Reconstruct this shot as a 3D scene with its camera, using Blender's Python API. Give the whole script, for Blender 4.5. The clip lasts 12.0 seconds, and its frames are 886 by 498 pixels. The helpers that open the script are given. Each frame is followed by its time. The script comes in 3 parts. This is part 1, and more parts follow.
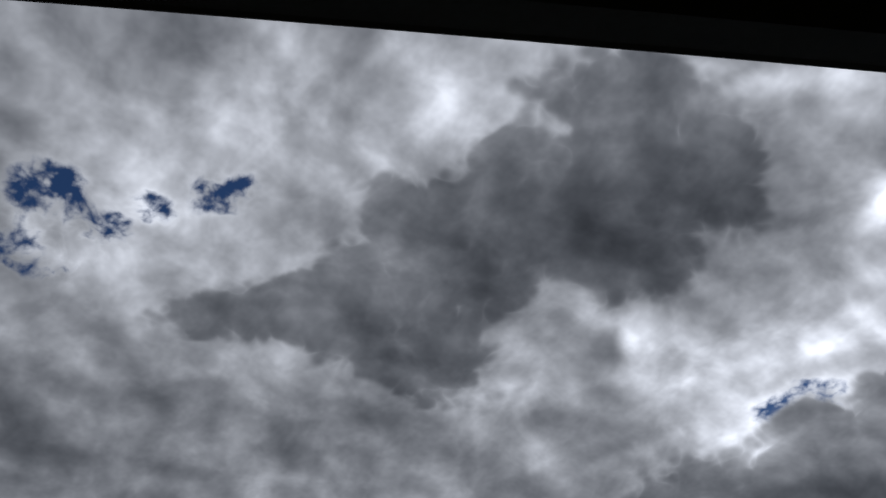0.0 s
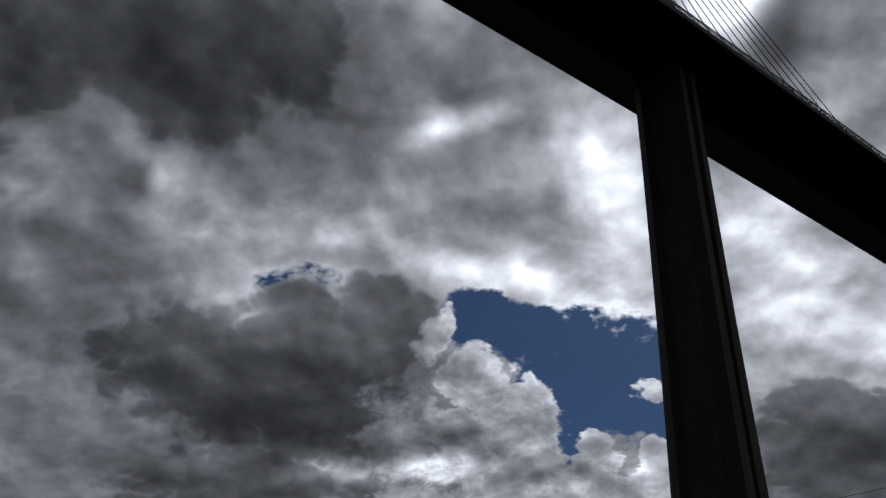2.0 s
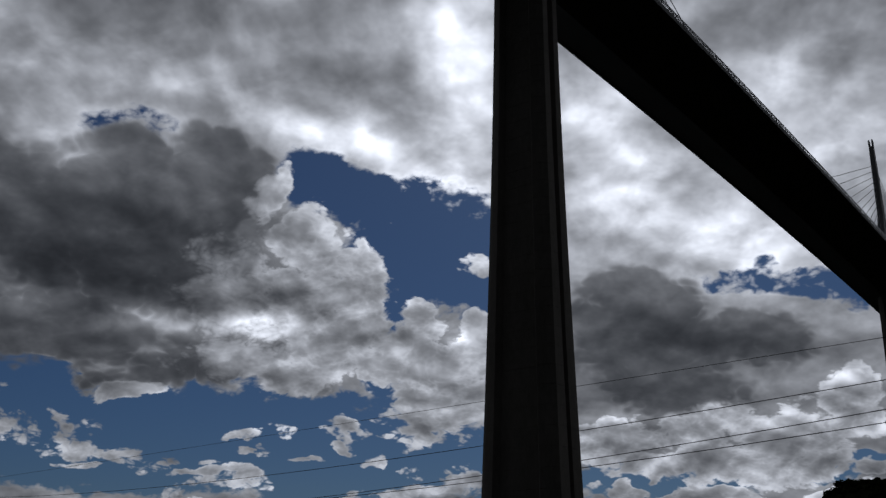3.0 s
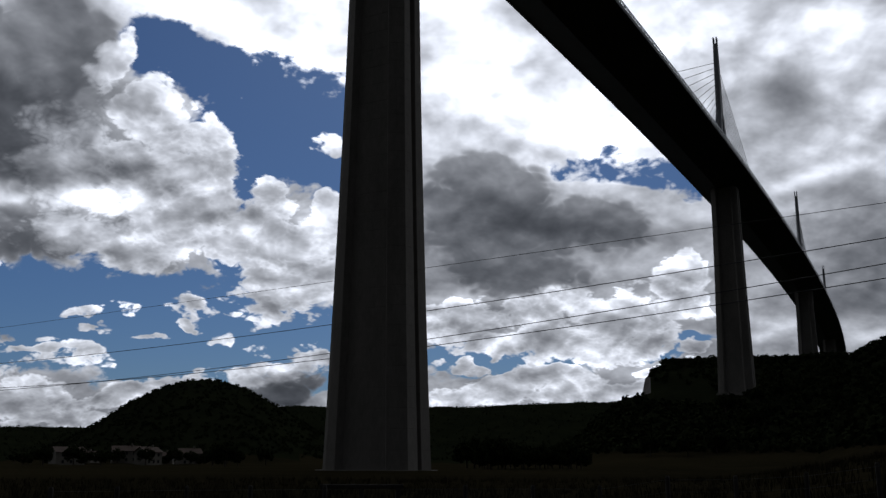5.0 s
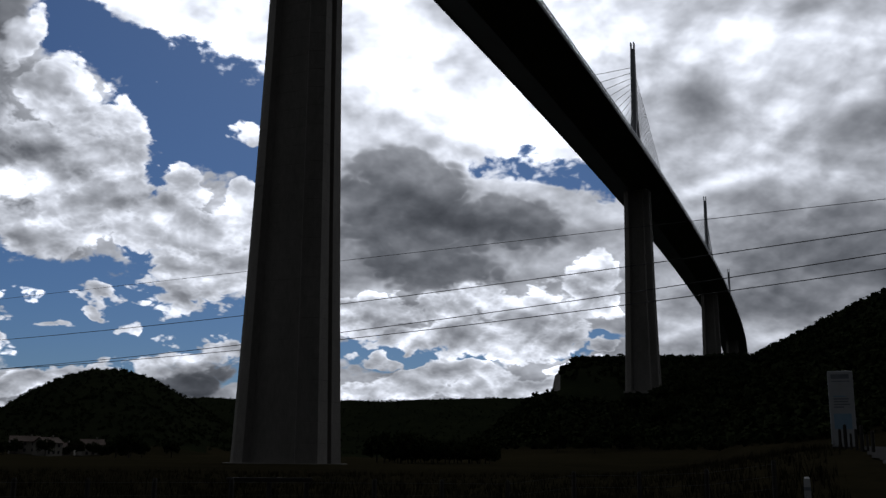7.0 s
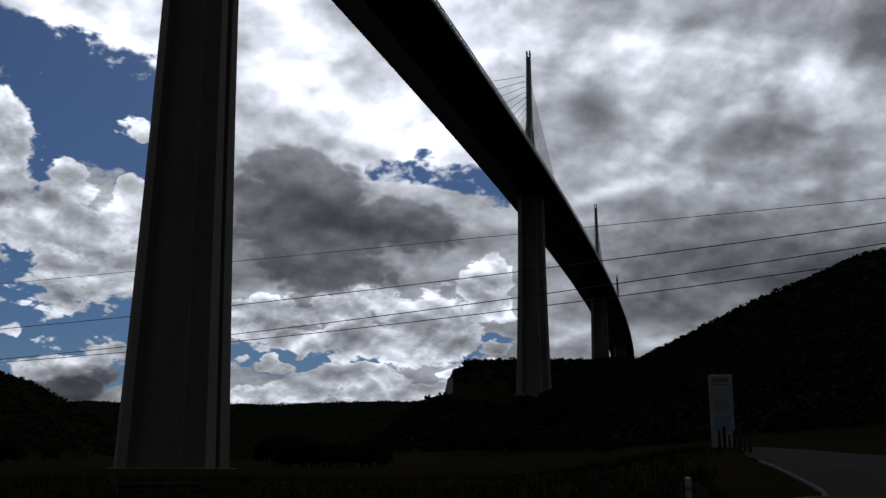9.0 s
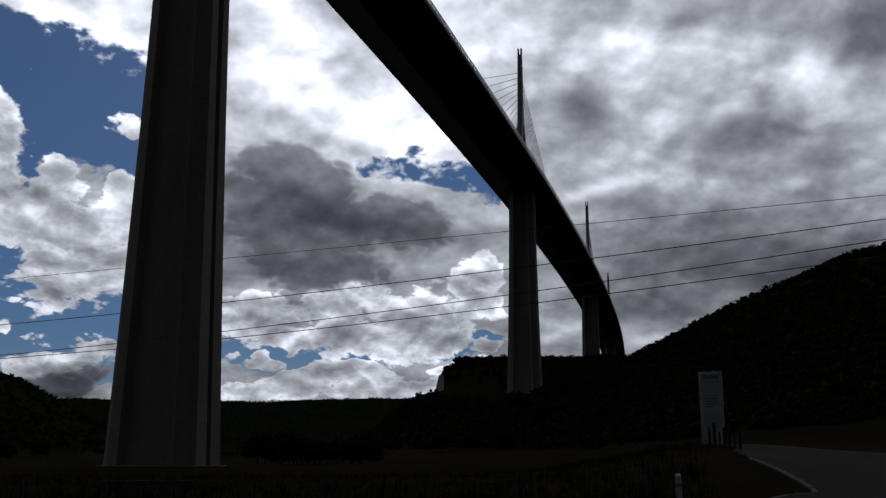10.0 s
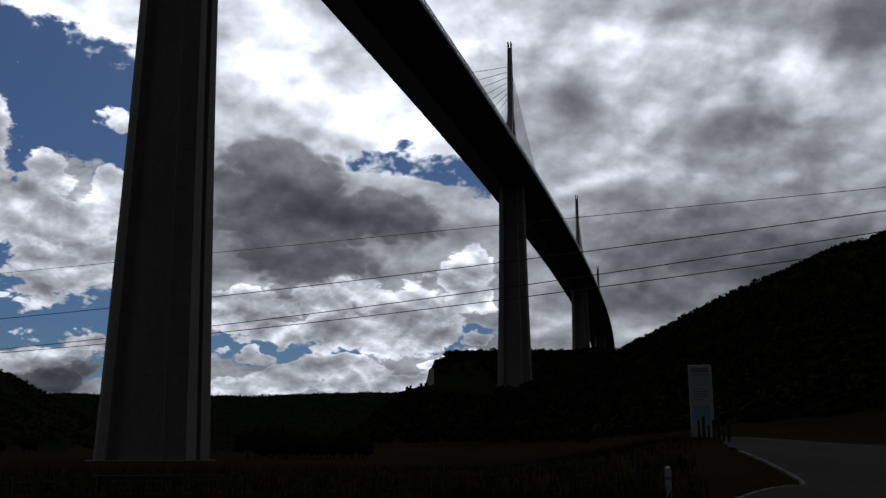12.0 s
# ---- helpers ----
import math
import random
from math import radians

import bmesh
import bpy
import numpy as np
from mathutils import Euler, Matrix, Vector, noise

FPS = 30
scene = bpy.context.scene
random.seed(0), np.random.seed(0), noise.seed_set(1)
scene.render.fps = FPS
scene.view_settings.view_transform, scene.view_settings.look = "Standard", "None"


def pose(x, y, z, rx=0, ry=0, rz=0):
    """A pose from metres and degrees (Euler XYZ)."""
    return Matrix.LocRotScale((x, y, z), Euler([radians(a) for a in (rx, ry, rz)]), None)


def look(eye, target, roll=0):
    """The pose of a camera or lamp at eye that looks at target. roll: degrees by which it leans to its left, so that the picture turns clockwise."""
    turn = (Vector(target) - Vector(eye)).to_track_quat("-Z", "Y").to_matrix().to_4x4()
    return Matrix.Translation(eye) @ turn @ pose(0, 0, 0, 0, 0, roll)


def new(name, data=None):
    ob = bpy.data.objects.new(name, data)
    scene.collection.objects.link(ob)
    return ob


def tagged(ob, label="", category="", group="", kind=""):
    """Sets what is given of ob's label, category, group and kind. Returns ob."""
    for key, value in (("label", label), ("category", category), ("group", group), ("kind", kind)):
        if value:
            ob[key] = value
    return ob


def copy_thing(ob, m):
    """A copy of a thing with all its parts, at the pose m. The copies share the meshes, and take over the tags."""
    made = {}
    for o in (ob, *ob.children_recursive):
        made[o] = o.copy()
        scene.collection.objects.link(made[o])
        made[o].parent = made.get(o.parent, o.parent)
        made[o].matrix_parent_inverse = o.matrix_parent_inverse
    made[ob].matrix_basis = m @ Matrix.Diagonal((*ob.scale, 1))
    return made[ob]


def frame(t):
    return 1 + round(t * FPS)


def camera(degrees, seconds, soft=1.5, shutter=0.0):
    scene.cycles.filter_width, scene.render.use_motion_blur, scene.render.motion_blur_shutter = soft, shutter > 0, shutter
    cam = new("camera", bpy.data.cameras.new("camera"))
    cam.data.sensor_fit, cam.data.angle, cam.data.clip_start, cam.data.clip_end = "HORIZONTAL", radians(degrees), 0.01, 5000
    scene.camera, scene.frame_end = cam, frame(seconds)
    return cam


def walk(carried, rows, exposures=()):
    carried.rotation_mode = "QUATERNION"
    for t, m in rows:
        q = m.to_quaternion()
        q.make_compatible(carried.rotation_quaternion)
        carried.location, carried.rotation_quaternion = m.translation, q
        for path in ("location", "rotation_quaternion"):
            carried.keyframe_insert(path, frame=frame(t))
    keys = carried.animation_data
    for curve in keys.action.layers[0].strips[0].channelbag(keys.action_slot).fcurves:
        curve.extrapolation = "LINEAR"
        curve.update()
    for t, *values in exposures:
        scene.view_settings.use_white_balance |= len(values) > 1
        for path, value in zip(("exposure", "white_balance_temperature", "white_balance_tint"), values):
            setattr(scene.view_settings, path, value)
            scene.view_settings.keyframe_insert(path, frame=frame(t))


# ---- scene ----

# ---------- camera: a hand-held turn on one spot ----------
EYE = (0.0, 0.0, 1.6)
cam = camera(49.5, 12.0, soft=1.4)


def turn(t, right, up, lean):
    return (t, pose(*EYE, 90 + up, lean, -right))


ROWS = [
    turn(0.0, -52.7, 36.57, 1.36), turn(0.5, -47.51, 38.69, 1.51), turn(1.0, -36.06, 34.97, 1.32),
    turn(1.5, -25.78, 30.22, -0.82), turn(2.0, -20.19, 27.38, 0.08), turn(2.5, -11.2, 23.1, -0.4),
    turn(3.0, -9.31, 19.51, -0.94), turn(3.5, -4.0, 17.76, -1.79), turn(5.5, -0.12, 11.3, -0.1),
    turn(6.0, 0.98, 10.86, -0.48), turn(6.5, 3.72, 11.2, -1.45), turn(7.0, 4.84, 12.24, -0.66),
    turn(7.5, 8.39, 12.26, -0.42), turn(9.5, 11.28, 12.49, -0.14), turn(10.0, 11.67, 12.3, -0.16),
    turn(10.5, 12.35, 12.38, -0.45), turn(11.0, 12.0, 11.95, -0.73), turn(11.5, 12.37, 12.05, -0.5),
    turn(12.0, 12.23, 11.94, 0.05),
]
STOPS = [(0.0, 0.05), (1.0, -0.2), (1.5, -0.85), (2.5, -0.95), (3.5, -0.85), (5.5, 0.15), (6.5, 0.2), (7.5, -0.2), (9.5, -0.3), (12.0, -0.3)]
walk(cam, ROWS, [(t, stops, 6230, 10) for t, stops in STOPS])


def bearing(right, up):
    """Unit vector for degrees to the right of +y and degrees above the horizon."""
    a, e = radians(right), radians(up)
    return Vector((math.sin(a) * math.cos(e), math.cos(a) * math.cos(e), math.sin(e)))


# ---------- sun behind broken cloud ----------
SUN_RIGHT, SUN_UP = 3.0, 41.0
sun_dir = bearing(SUN_RIGHT, SUN_UP)
lamp = new("sun", bpy.data.lights.new("sun", "SUN"))
lamp.data.energy, lamp.data.angle, lamp.data.color = 0.12, radians(14), (1.0, 0.96, 0.9)
lamp.matrix_world = look(tuple(sun_dir * 300), (0, 0, 0))

# ---------- sky: clear blue air seen through a field of cloud of varying thickness ----------
world = bpy.data.worlds.new("sky")
scene.world = world
world.use_nodes = True
wt = world.node_tree
wt.nodes.clear()


def wnode(kind):
    return wt.nodes.new(kind)


def wrange(value, lo, hi, out_lo, out_hi):
    n = wnode("ShaderNodeMapRange")
    n.interpolation_type = "SMOOTHSTEP"
    wlink(value, n.inputs["Value"])
    for key, v in (("From Min", lo), ("From Max", hi), ("To Min", out_lo), ("To Max", out_hi)):
        n.inputs[key].default_value = v
    return n.outputs["Result"]


def wlink(a, b):
    wt.links.new(a, b)


def wmath(op, a, b=None, c=None, clamp=False):
    n = wnode("ShaderNodeMath")
    n.operation, n.use_clamp = op, clamp
    for i, v in enumerate((a, b, c)):
        if v is None:
            continue
        if isinstance(v, (int, float)):
            n.inputs[i].default_value = v
        else:
            wlink(v, n.inputs[i])
    return n.outputs[0]


def wnoise(vec, scale, detail, rough, lac=2.0):
    n = wnode("ShaderNodeTexNoise")
    wlink(vec, n.inputs["Vector"])
    n.inputs["Scale"].default_value, n.inputs["Detail"].default_value = scale, detail
    n.inputs["Roughness"].default_value, n.inputs["Lacunarity"].default_value = rough, lac
    return n


def wvec(op, a, b):
    n = wnode("ShaderNodeVectorMath")
    n.operation = op
    for i, v in enumerate((a, b)):
        if isinstance(v, (tuple, Vector)):
            n.inputs[i].default_value = v
        elif isinstance(v, (int, float)):
            n.inputs["Scale"].default_value = v
        else:
            wlink(v, n.inputs[i])
    return n.outputs["Value"] if op in ("LENGTH", "DOT_PRODUCT") else n.outputs["Vector"]


ray_dir = wnode("ShaderNodeTexCoord").outputs["Generated"]
# clouds lie in a layer overhead, so they shrink towards the horizon
split = wnode("ShaderNodeSeparateXYZ")
wlink(ray_dir, split.inputs[0])
reach = wmath("DIVIDE", 1.0, wmath("ADD", wmath("MAXIMUM", split.outputs["Z"], 0.0), 0.65))
layer = wvec("SCALE", ray_dir, 1.0)
wlink(reach, layer.node.inputs["Scale"])


def swirl(vec, source, scale, detail, amount):
    """Push vec about by a colour noise read at source."""
    n = wnoise(source, scale, detail, 0.5)
    return wvec("ADD", vec, wvec("SCALE", wvec("SUBTRACT", n.outputs["Color"], (0.5, 0.5, 0.5)), amount))


curled = swirl(swirl(ray_dir, layer, 9.0, 2.0, 0.05), layer, 34.0, 2.0, 0.016)
soft_dir = swirl(ray_dir, layer, 7.0, 3.0, 0.06)
curled_layer = swirl(layer, layer, 12.0, 2.0, 0.022)


HEADS = ((12.0, 0.44), (27.0, 0.27), (60.0, 0.17), (130.0, 0.12))


def puffiness(vec, sizes):
    """Rounded heads of cumulus parted by creases, at several sizes."""
    total = None
    for scale, weight in sizes:
        n = wnoise(vec, scale, 0.0, 0.5).outputs["Fac"]
        bump = wmath("MULTIPLY", wmath("ABSOLUTE", wmath("MULTIPLY_ADD", n, 2.0, -1.0)), weight)
        total = bump if total is None else wmath("ADD", total, bump)
    return wmath("MULTIPLY_ADD", total, 2.6, -0.62)


sun_layer = sun_dir / (sun_dir.z + 0.65)
to_sun = wvec("NORMALIZE", wvec("SUBTRACT", tuple(sun_layer), layer), (0, 0, 0))
here = puffiness(curled_layer, HEADS)
lumps = puffiness(curled_layer, HEADS[:3])
lit = wnoise(curled_layer, 13.0, 4.0, 0.5).outputs["Fac"]
sunward = wnoise(wvec("ADD", curled_layer, wvec("SCALE", to_sun, 0.02)), 13.0, 4.0, 0.5).outputs["Fac"]
relief = wmath("SUBTRACT", lit, sunward)
mist = wmath("SUBTRACT", wnoise(curled_layer, 8.0, 7.0, 0.55).outputs["Fac"], 0.5)
wisps = wmath("SUBTRACT", wnoise(curled_layer, 40.0, 5.0, 0.6).outputs["Fac"], 0.5)


def patch(vec, after, right, up, wide, high, tilt, lo, hi, gain):
    """A soft oval round one bearing on the sky; half-sizes in degrees. It hangs by a hair on the oval before it, so that the chain is worked out in order."""
    d = bearing(right, up)
    side = Vector((math.cos(radians(right)), -math.sin(radians(right)), 0))
    top = side.cross(d)
    m = Matrix((side, d, top)).transposed() @ Euler((0, -radians(tilt), 0)).to_matrix()
    mp = wnode("ShaderNodeMapping")
    mp.vector_type = "TEXTURE"
    wlink(vec, mp.inputs["Vector"])
    if after is not None:
        wlink(wmath("MULTIPLY", after, 1e-7), mp.inputs["Location"])
    mp.inputs["Rotation"].default_value = m.to_euler("XYZ")
    mp.inputs["Scale"].default_value = (math.tan(radians(wide)), 50.0, math.tan(radians(high)))
    return wrange(wvec("LENGTH", mp.outputs["Vector"], (0, 0, 0)), lo, hi, gain, 0.0)


cover = {"hole": None, "heap": None, "fleece": None}
brightness = None


def join(kind, shape):
    p = patch(curled, cover[kind], *shape[:5], 0.35, 1.65, shape[5] if len(shape) > 5 else 1.0)
    cover[kind] = p if cover[kind] is None else wmath("SMOOTH_MAX", cover[kind], p, 0.12)


def hole(*shape):
    """A gap in the cloud sheet that lets the blue air through."""
    join("hole", shape)


def heap(*shape):
    """Part of a grey cumulus hanging below the sheet."""
    join("heap", shape)


def fleece(*shape):
    """Part of a sunlit white cumulus in front of the rest."""
    join("fleece", shape)


def tone(right, up, wide, high, tilt, stops):
    """Denser or thinner cloud round one bearing, in stops of light."""
    global brightness
    p = patch(soft_dir, brightness, right, up, wide, high, tilt, 0.1, 1.5, stops)
    brightness = p if brightness is None else wmath("ADD", brightness, p)


hole(-15.5, 22.3, 4.64, 1.82, -16)
hole(-9.8, 19.2, 4.04, 3.7, -30)
hole(-12.6, 18.8, 2.69, 3.7, -10)
hole(-6.9, 17.5, 3.03, 2.69, 0)
hole(-12.5, 16.1, 1.68, 1.68, 0)
hole(-33.4, 10.5, 4.04, 0.94, -5)
hole(-27.5, 8.6, 10.98, 2.02, 4)
hole(-16.9, 9.0, 5.71, 1.35, 0)
hole(-14.2, 7.0, 11.31, 2.02, 0)
hole(-26.2, 6.1, 10.98, 1.35, 0)
hole(-12.2, 5.6, 10.0, 1.35, 0)
hole(8.4, 17.0, 3.2, 0.88, -8, 0.52)
hole(13.7, 16.1, 3.2, 1.08, -14, 0.58)
hole(11.1, 17.4, 2.02, 0.47, -20, 0.45)
hole(-23.3, 6.7, 6.71, 2.02, 0)
hole(-16.1, 7.0, 8.69, 2.36, 0)
hole(-9.7, 7.2, 4.04, 2.69, 0)
hole(-12.5, 11.7, 2.02, 1.68, 30)
hole(0.8, 6.3, 3.03, 0.88, 5)
hole(13.2, 6.5, 2.36, 0.47, 8)
hole(5.1, 5.8, 2.69, 0.47, 0)
hole(0.2, 8.1, 0.67, 0.4, 0)
hole(-79.9, 36.8, 2.36, 2.36, 30, 0.47)
hole(-79.5, 34.5, 3.37, 1.68, 10, 0.46)
hole(-68.6, 38.8, 2.36, 1.35, 15, 0.38)
hole(-30.1, 24.9, 2.69, 1.01, 10, 0.46)
hole(-76.0, 35.8, 2.02, 1.35, 0, 0.42)
hole(-72.8, 37.5, 1.68, 1.01, 0, 0.38)
hole(-30.1, 24.8, 2.69, 0.81, 0, 0.4)
heap(-48.9, 36.8, 14.19, 5.04, 27)
heap(-36.6, 39.3, 8.69, 6.37, 15)
heap(-55.2, 31.6, 7.04, 3.7, -30)
heap(-53.9, 38.6, 4.37, 3.03, 0)
heap(-36.3, 44.2, 6.04, 4.04, -10)
heap(-63.9, 32.9, 8.03, 2.02, 8)
heap(-46.4, 40.7, 3.37, 2.53, 0)
heap(-60.8, 33.8, 6.71, 2.69, 20)
heap(-30.7, 19.3, 11.31, 5.37, -8)
heap(-24.5, 22.6, 4.2, 3.53, -35)
heap(-32.3, 13.4, 7.37, 2.69, 0)
heap(-22.6, 13.3, 5.37, 2.69, 10)
heap(-29.0, 23.0, 4.37, 2.36, 0)
heap(2.3, 14.1, 5.71, 4.2, -22)
heap(1.4, 17.1, 3.03, 1.68, 0)
heap(8.1, 13.8, 5.71, 1.85, -15)
heap(3.7, 11.1, 5.04, 1.68, 0)
heap(-9.9, 4.2, 3.03, 1.52, 15)
fleece(-21.8, 16.3, 4.37, 4.37, 0, 0.85)
fleece(-20.5, 22.0, 1.01, 2.02, -35)
fleece(-19.0, 19.8, 1.68, 2.02, -40)
fleece(-17.4, 18.7, 1.68, 1.68, 0)
fleece(-15.1, 18.4, 1.68, 1.85, 0)
fleece(-17.0, 14.9, 5.37, 3.7, -20)
fleece(-14.6, 15.4, 1.85, 2.69, 0)
fleece(-11.1, 14.5, 1.52, 1.85, 0)
fleece(-11.7, 12.5, 5.71, 2.36, -10)
fleece(-7.9, 12.9, 2.02, 1.85, 0)
fleece(-7.2, 14.5, 1.18, 1.18, 0)
fleece(-20.5, 12.1, 5.04, 1.52, -10)
fleece(-27.3, 10.3, 1.75, 0.61, 5)
fleece(-9.3, 10.2, 3.7, 1.85, 0)
fleece(-7.8, 18.6, 1.35, 1.01, -20, 0.72)
fleece(-11.1, 15.5, 0.84, 0.84, 0)
fleece(-32.6, 7.7, 4.2, 1.01, -5, 0.7)
fleece(-27.7, 7.1, 3.7, 0.61, -18, 0.7)
fleece(-21.3, 8.4, 1.41, 0.37, 5, 0.68)
fleece(-18.5, 8.5, 1.35, 0.34, -5, 0.68)
fleece(-15.2, 8.5, 1.68, 0.57, 0, 0.68)
fleece(-17.3, 6.8, 1.68, 0.3, 0, 0.68)
fleece(-23.0, 6.4, 1.18, 0.24, 0, 0.68)
fleece(-19.9, 7.6, 0.84, 0.24, 0, 0.68)
fleece(-9.7, 8.3, 2.53, 0.61, 0, 0.68)
fleece(-22.1, 5.3, 3.37, 0.67, 12, 0.68)
fleece(-30.5, 8.7, 2.02, 0.47, -8, 0.68)
fleece(-25.1, 6.6, 1.35, 0.27, -5, 0.68)
fleece(-12.6, 8.5, 1.01, 0.34, 0, 0.68)
fleece(-20.7, 7.3, 1.35, 0.24, 0, 0.68)
fleece(-11.5, 6.6, 1.35, 0.34, 5, 0.68)
fleece(-15.2, 7.8, 1.01, 0.27, 0, 0.68)
fleece(-8.9, 5.4, 2.36, 0.54, 0, 0.68)
fleece(-13.5, 7.3, 0.84, 0.47, 0, 0.68)
fleece(-29.6, 6.4, 1.18, 0.27, 0, 0.68)
fleece(-23.0, 2.7, 5.04, 1.35, -4)
fleece(-17.2, 4.1, 3.7, 0.74, 8)
fleece(-21.2, 6.0, 1.52, 0.47, 0)
fleece(-23.2, 5.8, 2.02, 0.4, 0)
fleece(-10.6, 5.2, 3.7, 1.21, 10)
fleece(-8.3, 6.2, 1.35, 0.84, 0)
fleece(-0.1, 3.7, 2.02, 0.84, 0)
fleece(3.8, 4.4, 3.7, 1.18, 5)
fleece(8.1, 4.1, 3.7, 1.08, 0)
fleece(1.1, 5.7, 1.68, 0.37, 0)
fleece(3.3, 5.2, 1.35, 0.4, 0)
fleece(6.5, 5.0, 3.37, 0.67, 0)
fleece(12.5, 5.3, 2.02, 0.47, 10)
fleece(14.5, 6.3, 1.35, 0.47, 0)
fleece(5.7, 8.9, 3.7, 1.52, 10)
fleece(9.8, 8.5, 4.04, 1.68, 0)
fleece(0.7, 8.3, 2.69, 1.52, 0)
fleece(13.8, 9.8, 2.02, 2.02, 0)
fleece(8.4, 6.8, 5.37, 1.08, 0)
fleece(2.4, 7.0, 3.03, 0.74, 0)
tone(-75.7, 47.1, 4.37, 2.36, 10, -0.7)
tone(-49.6, 44.9, 7.37, 2.69, 25, 0.9)
tone(-67.9, 42.8, 8.03, 4.04, 35, 0.45)
tone(-80.7, 43.1, 5.04, 3.7, 0, -0.1)
tone(-71.2, 25.8, 14.19, 5.04, 5, -0.75)
tone(-58.0, 25.6, 8.36, 3.37, 0, -0.4)
tone(-76.0, 29.2, 6.04, 1.35, -12, 0.35)
tone(-22.0, 34.2, 2.02, 2.69, 0, 0.5)
tone(-32.7, 24.5, 3.7, 2.69, 20, 0.7)
tone(-31.1, 35.6, 7.04, 4.71, 0, -0.6)
tone(-76.2, 33.7, 2.02, 1.68, 0, 0.7)
tone(-47.0, 35.0, 11.63, 4.37, 30, -0.6)
tone(-35.4, 35.8, 6.71, 4.71, 0, -0.4)
tone(-37.9, 30.1, 2.36, 1.35, 40, 0.4)
tone(-39.6, 29.0, 2.02, 1.01, 40, -0.5)
tone(-46.2, 26.7, 2.02, 0.84, 10, -0.4)
tone(-25.0, 42.5, 4.04, 1.01, -10, 0.9)
tone(-39.6, 31.0, 10.0, 3.37, 10, 0.35)
tone(-7.7, 32.8, 3.7, 3.7, 40, 1.0)
tone(-19.6, 34.9, 4.37, 1.18, 22, 1.2)
tone(-26.4, 28.2, 2.69, 1.01, 10, 0.8)
tone(-13.2, 24.8, 7.37, 1.35, -10, 0.7)
tone(-14.9, 28.9, 5.71, 2.19, 0, -0.7)
tone(-46.2, 22.0, 8.69, 5.04, 0, -0.5)
tone(-46.5, 26.8, 2.36, 1.18, 10, -0.6)
tone(-40.6, 29.6, 1.52, 1.01, 20, -0.8)
tone(-39.1, 29.8, 0.67, 0.84, 0, 1.0)
tone(0.8, 39.9, 3.03, 2.36, 30, 2.6)
tone(4.0, 37.5, 1.35, 2.69, 0, -1.3)
tone(-12.7, 35.7, 3.03, 2.02, -35, -0.7)
tone(-26.1, 31.9, 1.35, 0.74, -30, -0.6)
tone(-32.1, 24.0, 3.37, 1.01, -10, 0.5)
tone(-29.6, 24.8, 2.02, 0.61, 0, -0.3)
tone(-28.1, 18.6, 9.35, 3.7, -5, -0.8)
tone(-31.6, 16.6, 6.04, 2.02, 0, -1.0)
tone(-25.0, 14.4, 7.7, 0.81, 5, 1.6)
tone(-34.0, 14.7, 2.36, 0.88, 0, 1.3)
tone(-20.4, 14.9, 2.02, 0.84, 0, 0.8)
tone(-32.5, 12.7, 6.04, 1.52, 0, -0.5)
tone(-15.1, 24.9, 6.37, 1.15, -14, 0.8)
tone(-8.5, 27.9, 2.69, 5.37, 0, 1.1)
tone(-18.3, 29.1, 6.71, 1.68, 0, -0.3)
tone(-10.3, 26.6, 2.02, 2.02, 0, -0.5)
tone(-28.7, 23.1, 5.37, 1.35, 0, 0.3)
tone(2.4, 23.0, 2.69, 3.7, 0, 0.7)
tone(9.2, 19.2, 6.37, 2.02, -18, 0.9)
tone(7.7, 31.2, 6.71, 4.04, 0, 0.4)
tone(10.5, 31.1, 3.03, 2.02, 0, -0.7)
tone(3.6, 25.5, 3.7, 2.02, 20, -0.4)
tone(2.5, 12.8, 4.71, 2.69, -15, -0.4)
tone(13.0, 26.7, 4.71, 5.37, 0, 0.7)
tone(14.2, 28.1, 1.68, 1.68, 0, -0.3)
tone(7.2, 25.9, 2.69, 2.02, 0, 0.3)
tone(2.6, 22.9, 4.04, 3.03, 0, 0.4)
tone(-12.3, 21.8, 2.02, 1.35, 0, 0.4)
tone(-18.3, 16.8, 4.04, 1.68, 0, -0.3)
tone(-14.5, 12.9, 4.04, 2.02, 0, 0.2)
tone(-9.6, 3.9, 2.02, 1.35, 0, -0.8)
tone(-23.5, 2.4, 4.37, 0.84, 0, -0.4)
tone(11.1, 22.5, 6.71, 4.37, 0, 0.55)
tone(21.1, 22.9, 4.04, 4.37, 0, 0.6)
tone(14.3, 20.5, 2.02, 1.01, 20, -0.5)
tone(6.0, 23.1, 2.36, 1.01, 0, -0.4)
tone(7.9, 18.5, 4.04, 1.68, -15, 0.4)
tone(20.3, 19.9, 2.02, 1.35, -20, -1.2)
tone(17.4, 16.2, 2.02, 0.67, 0, 0.8)
tone(30.5, 17.5, 4.37, 2.02, -5, -1.0)
tone(33.9, 20.7, 2.02, 2.36, 50, 1.1)
tone(23.8, 15.7, 4.04, 0.88, 0, 0.9)
tone(25.4, 12.8, 7.7, 1.85, -4, -0.9)
tone(29.6, 10.0, 7.7, 2.02, 4, -1.1)
tone(22.9, 8.8, 4.04, 2.02, -10, -0.9)
tone(36.9, 23.6, 2.36, 2.36, 0, -0.8)
tone(25.3, 23.9, 5.04, 1.68, 0, 0.7)
tone(27.5, 21.7, 3.37, 1.01, -20, -0.5)
tone(31.9, 15.3, 2.02, 0.84, 0, 0.4)
tone(33.1, 12.0, 7.7, 4.37, 0, -0.55)
tone(30.9, 10.9, 7.37, 3.03, 0, -0.5)
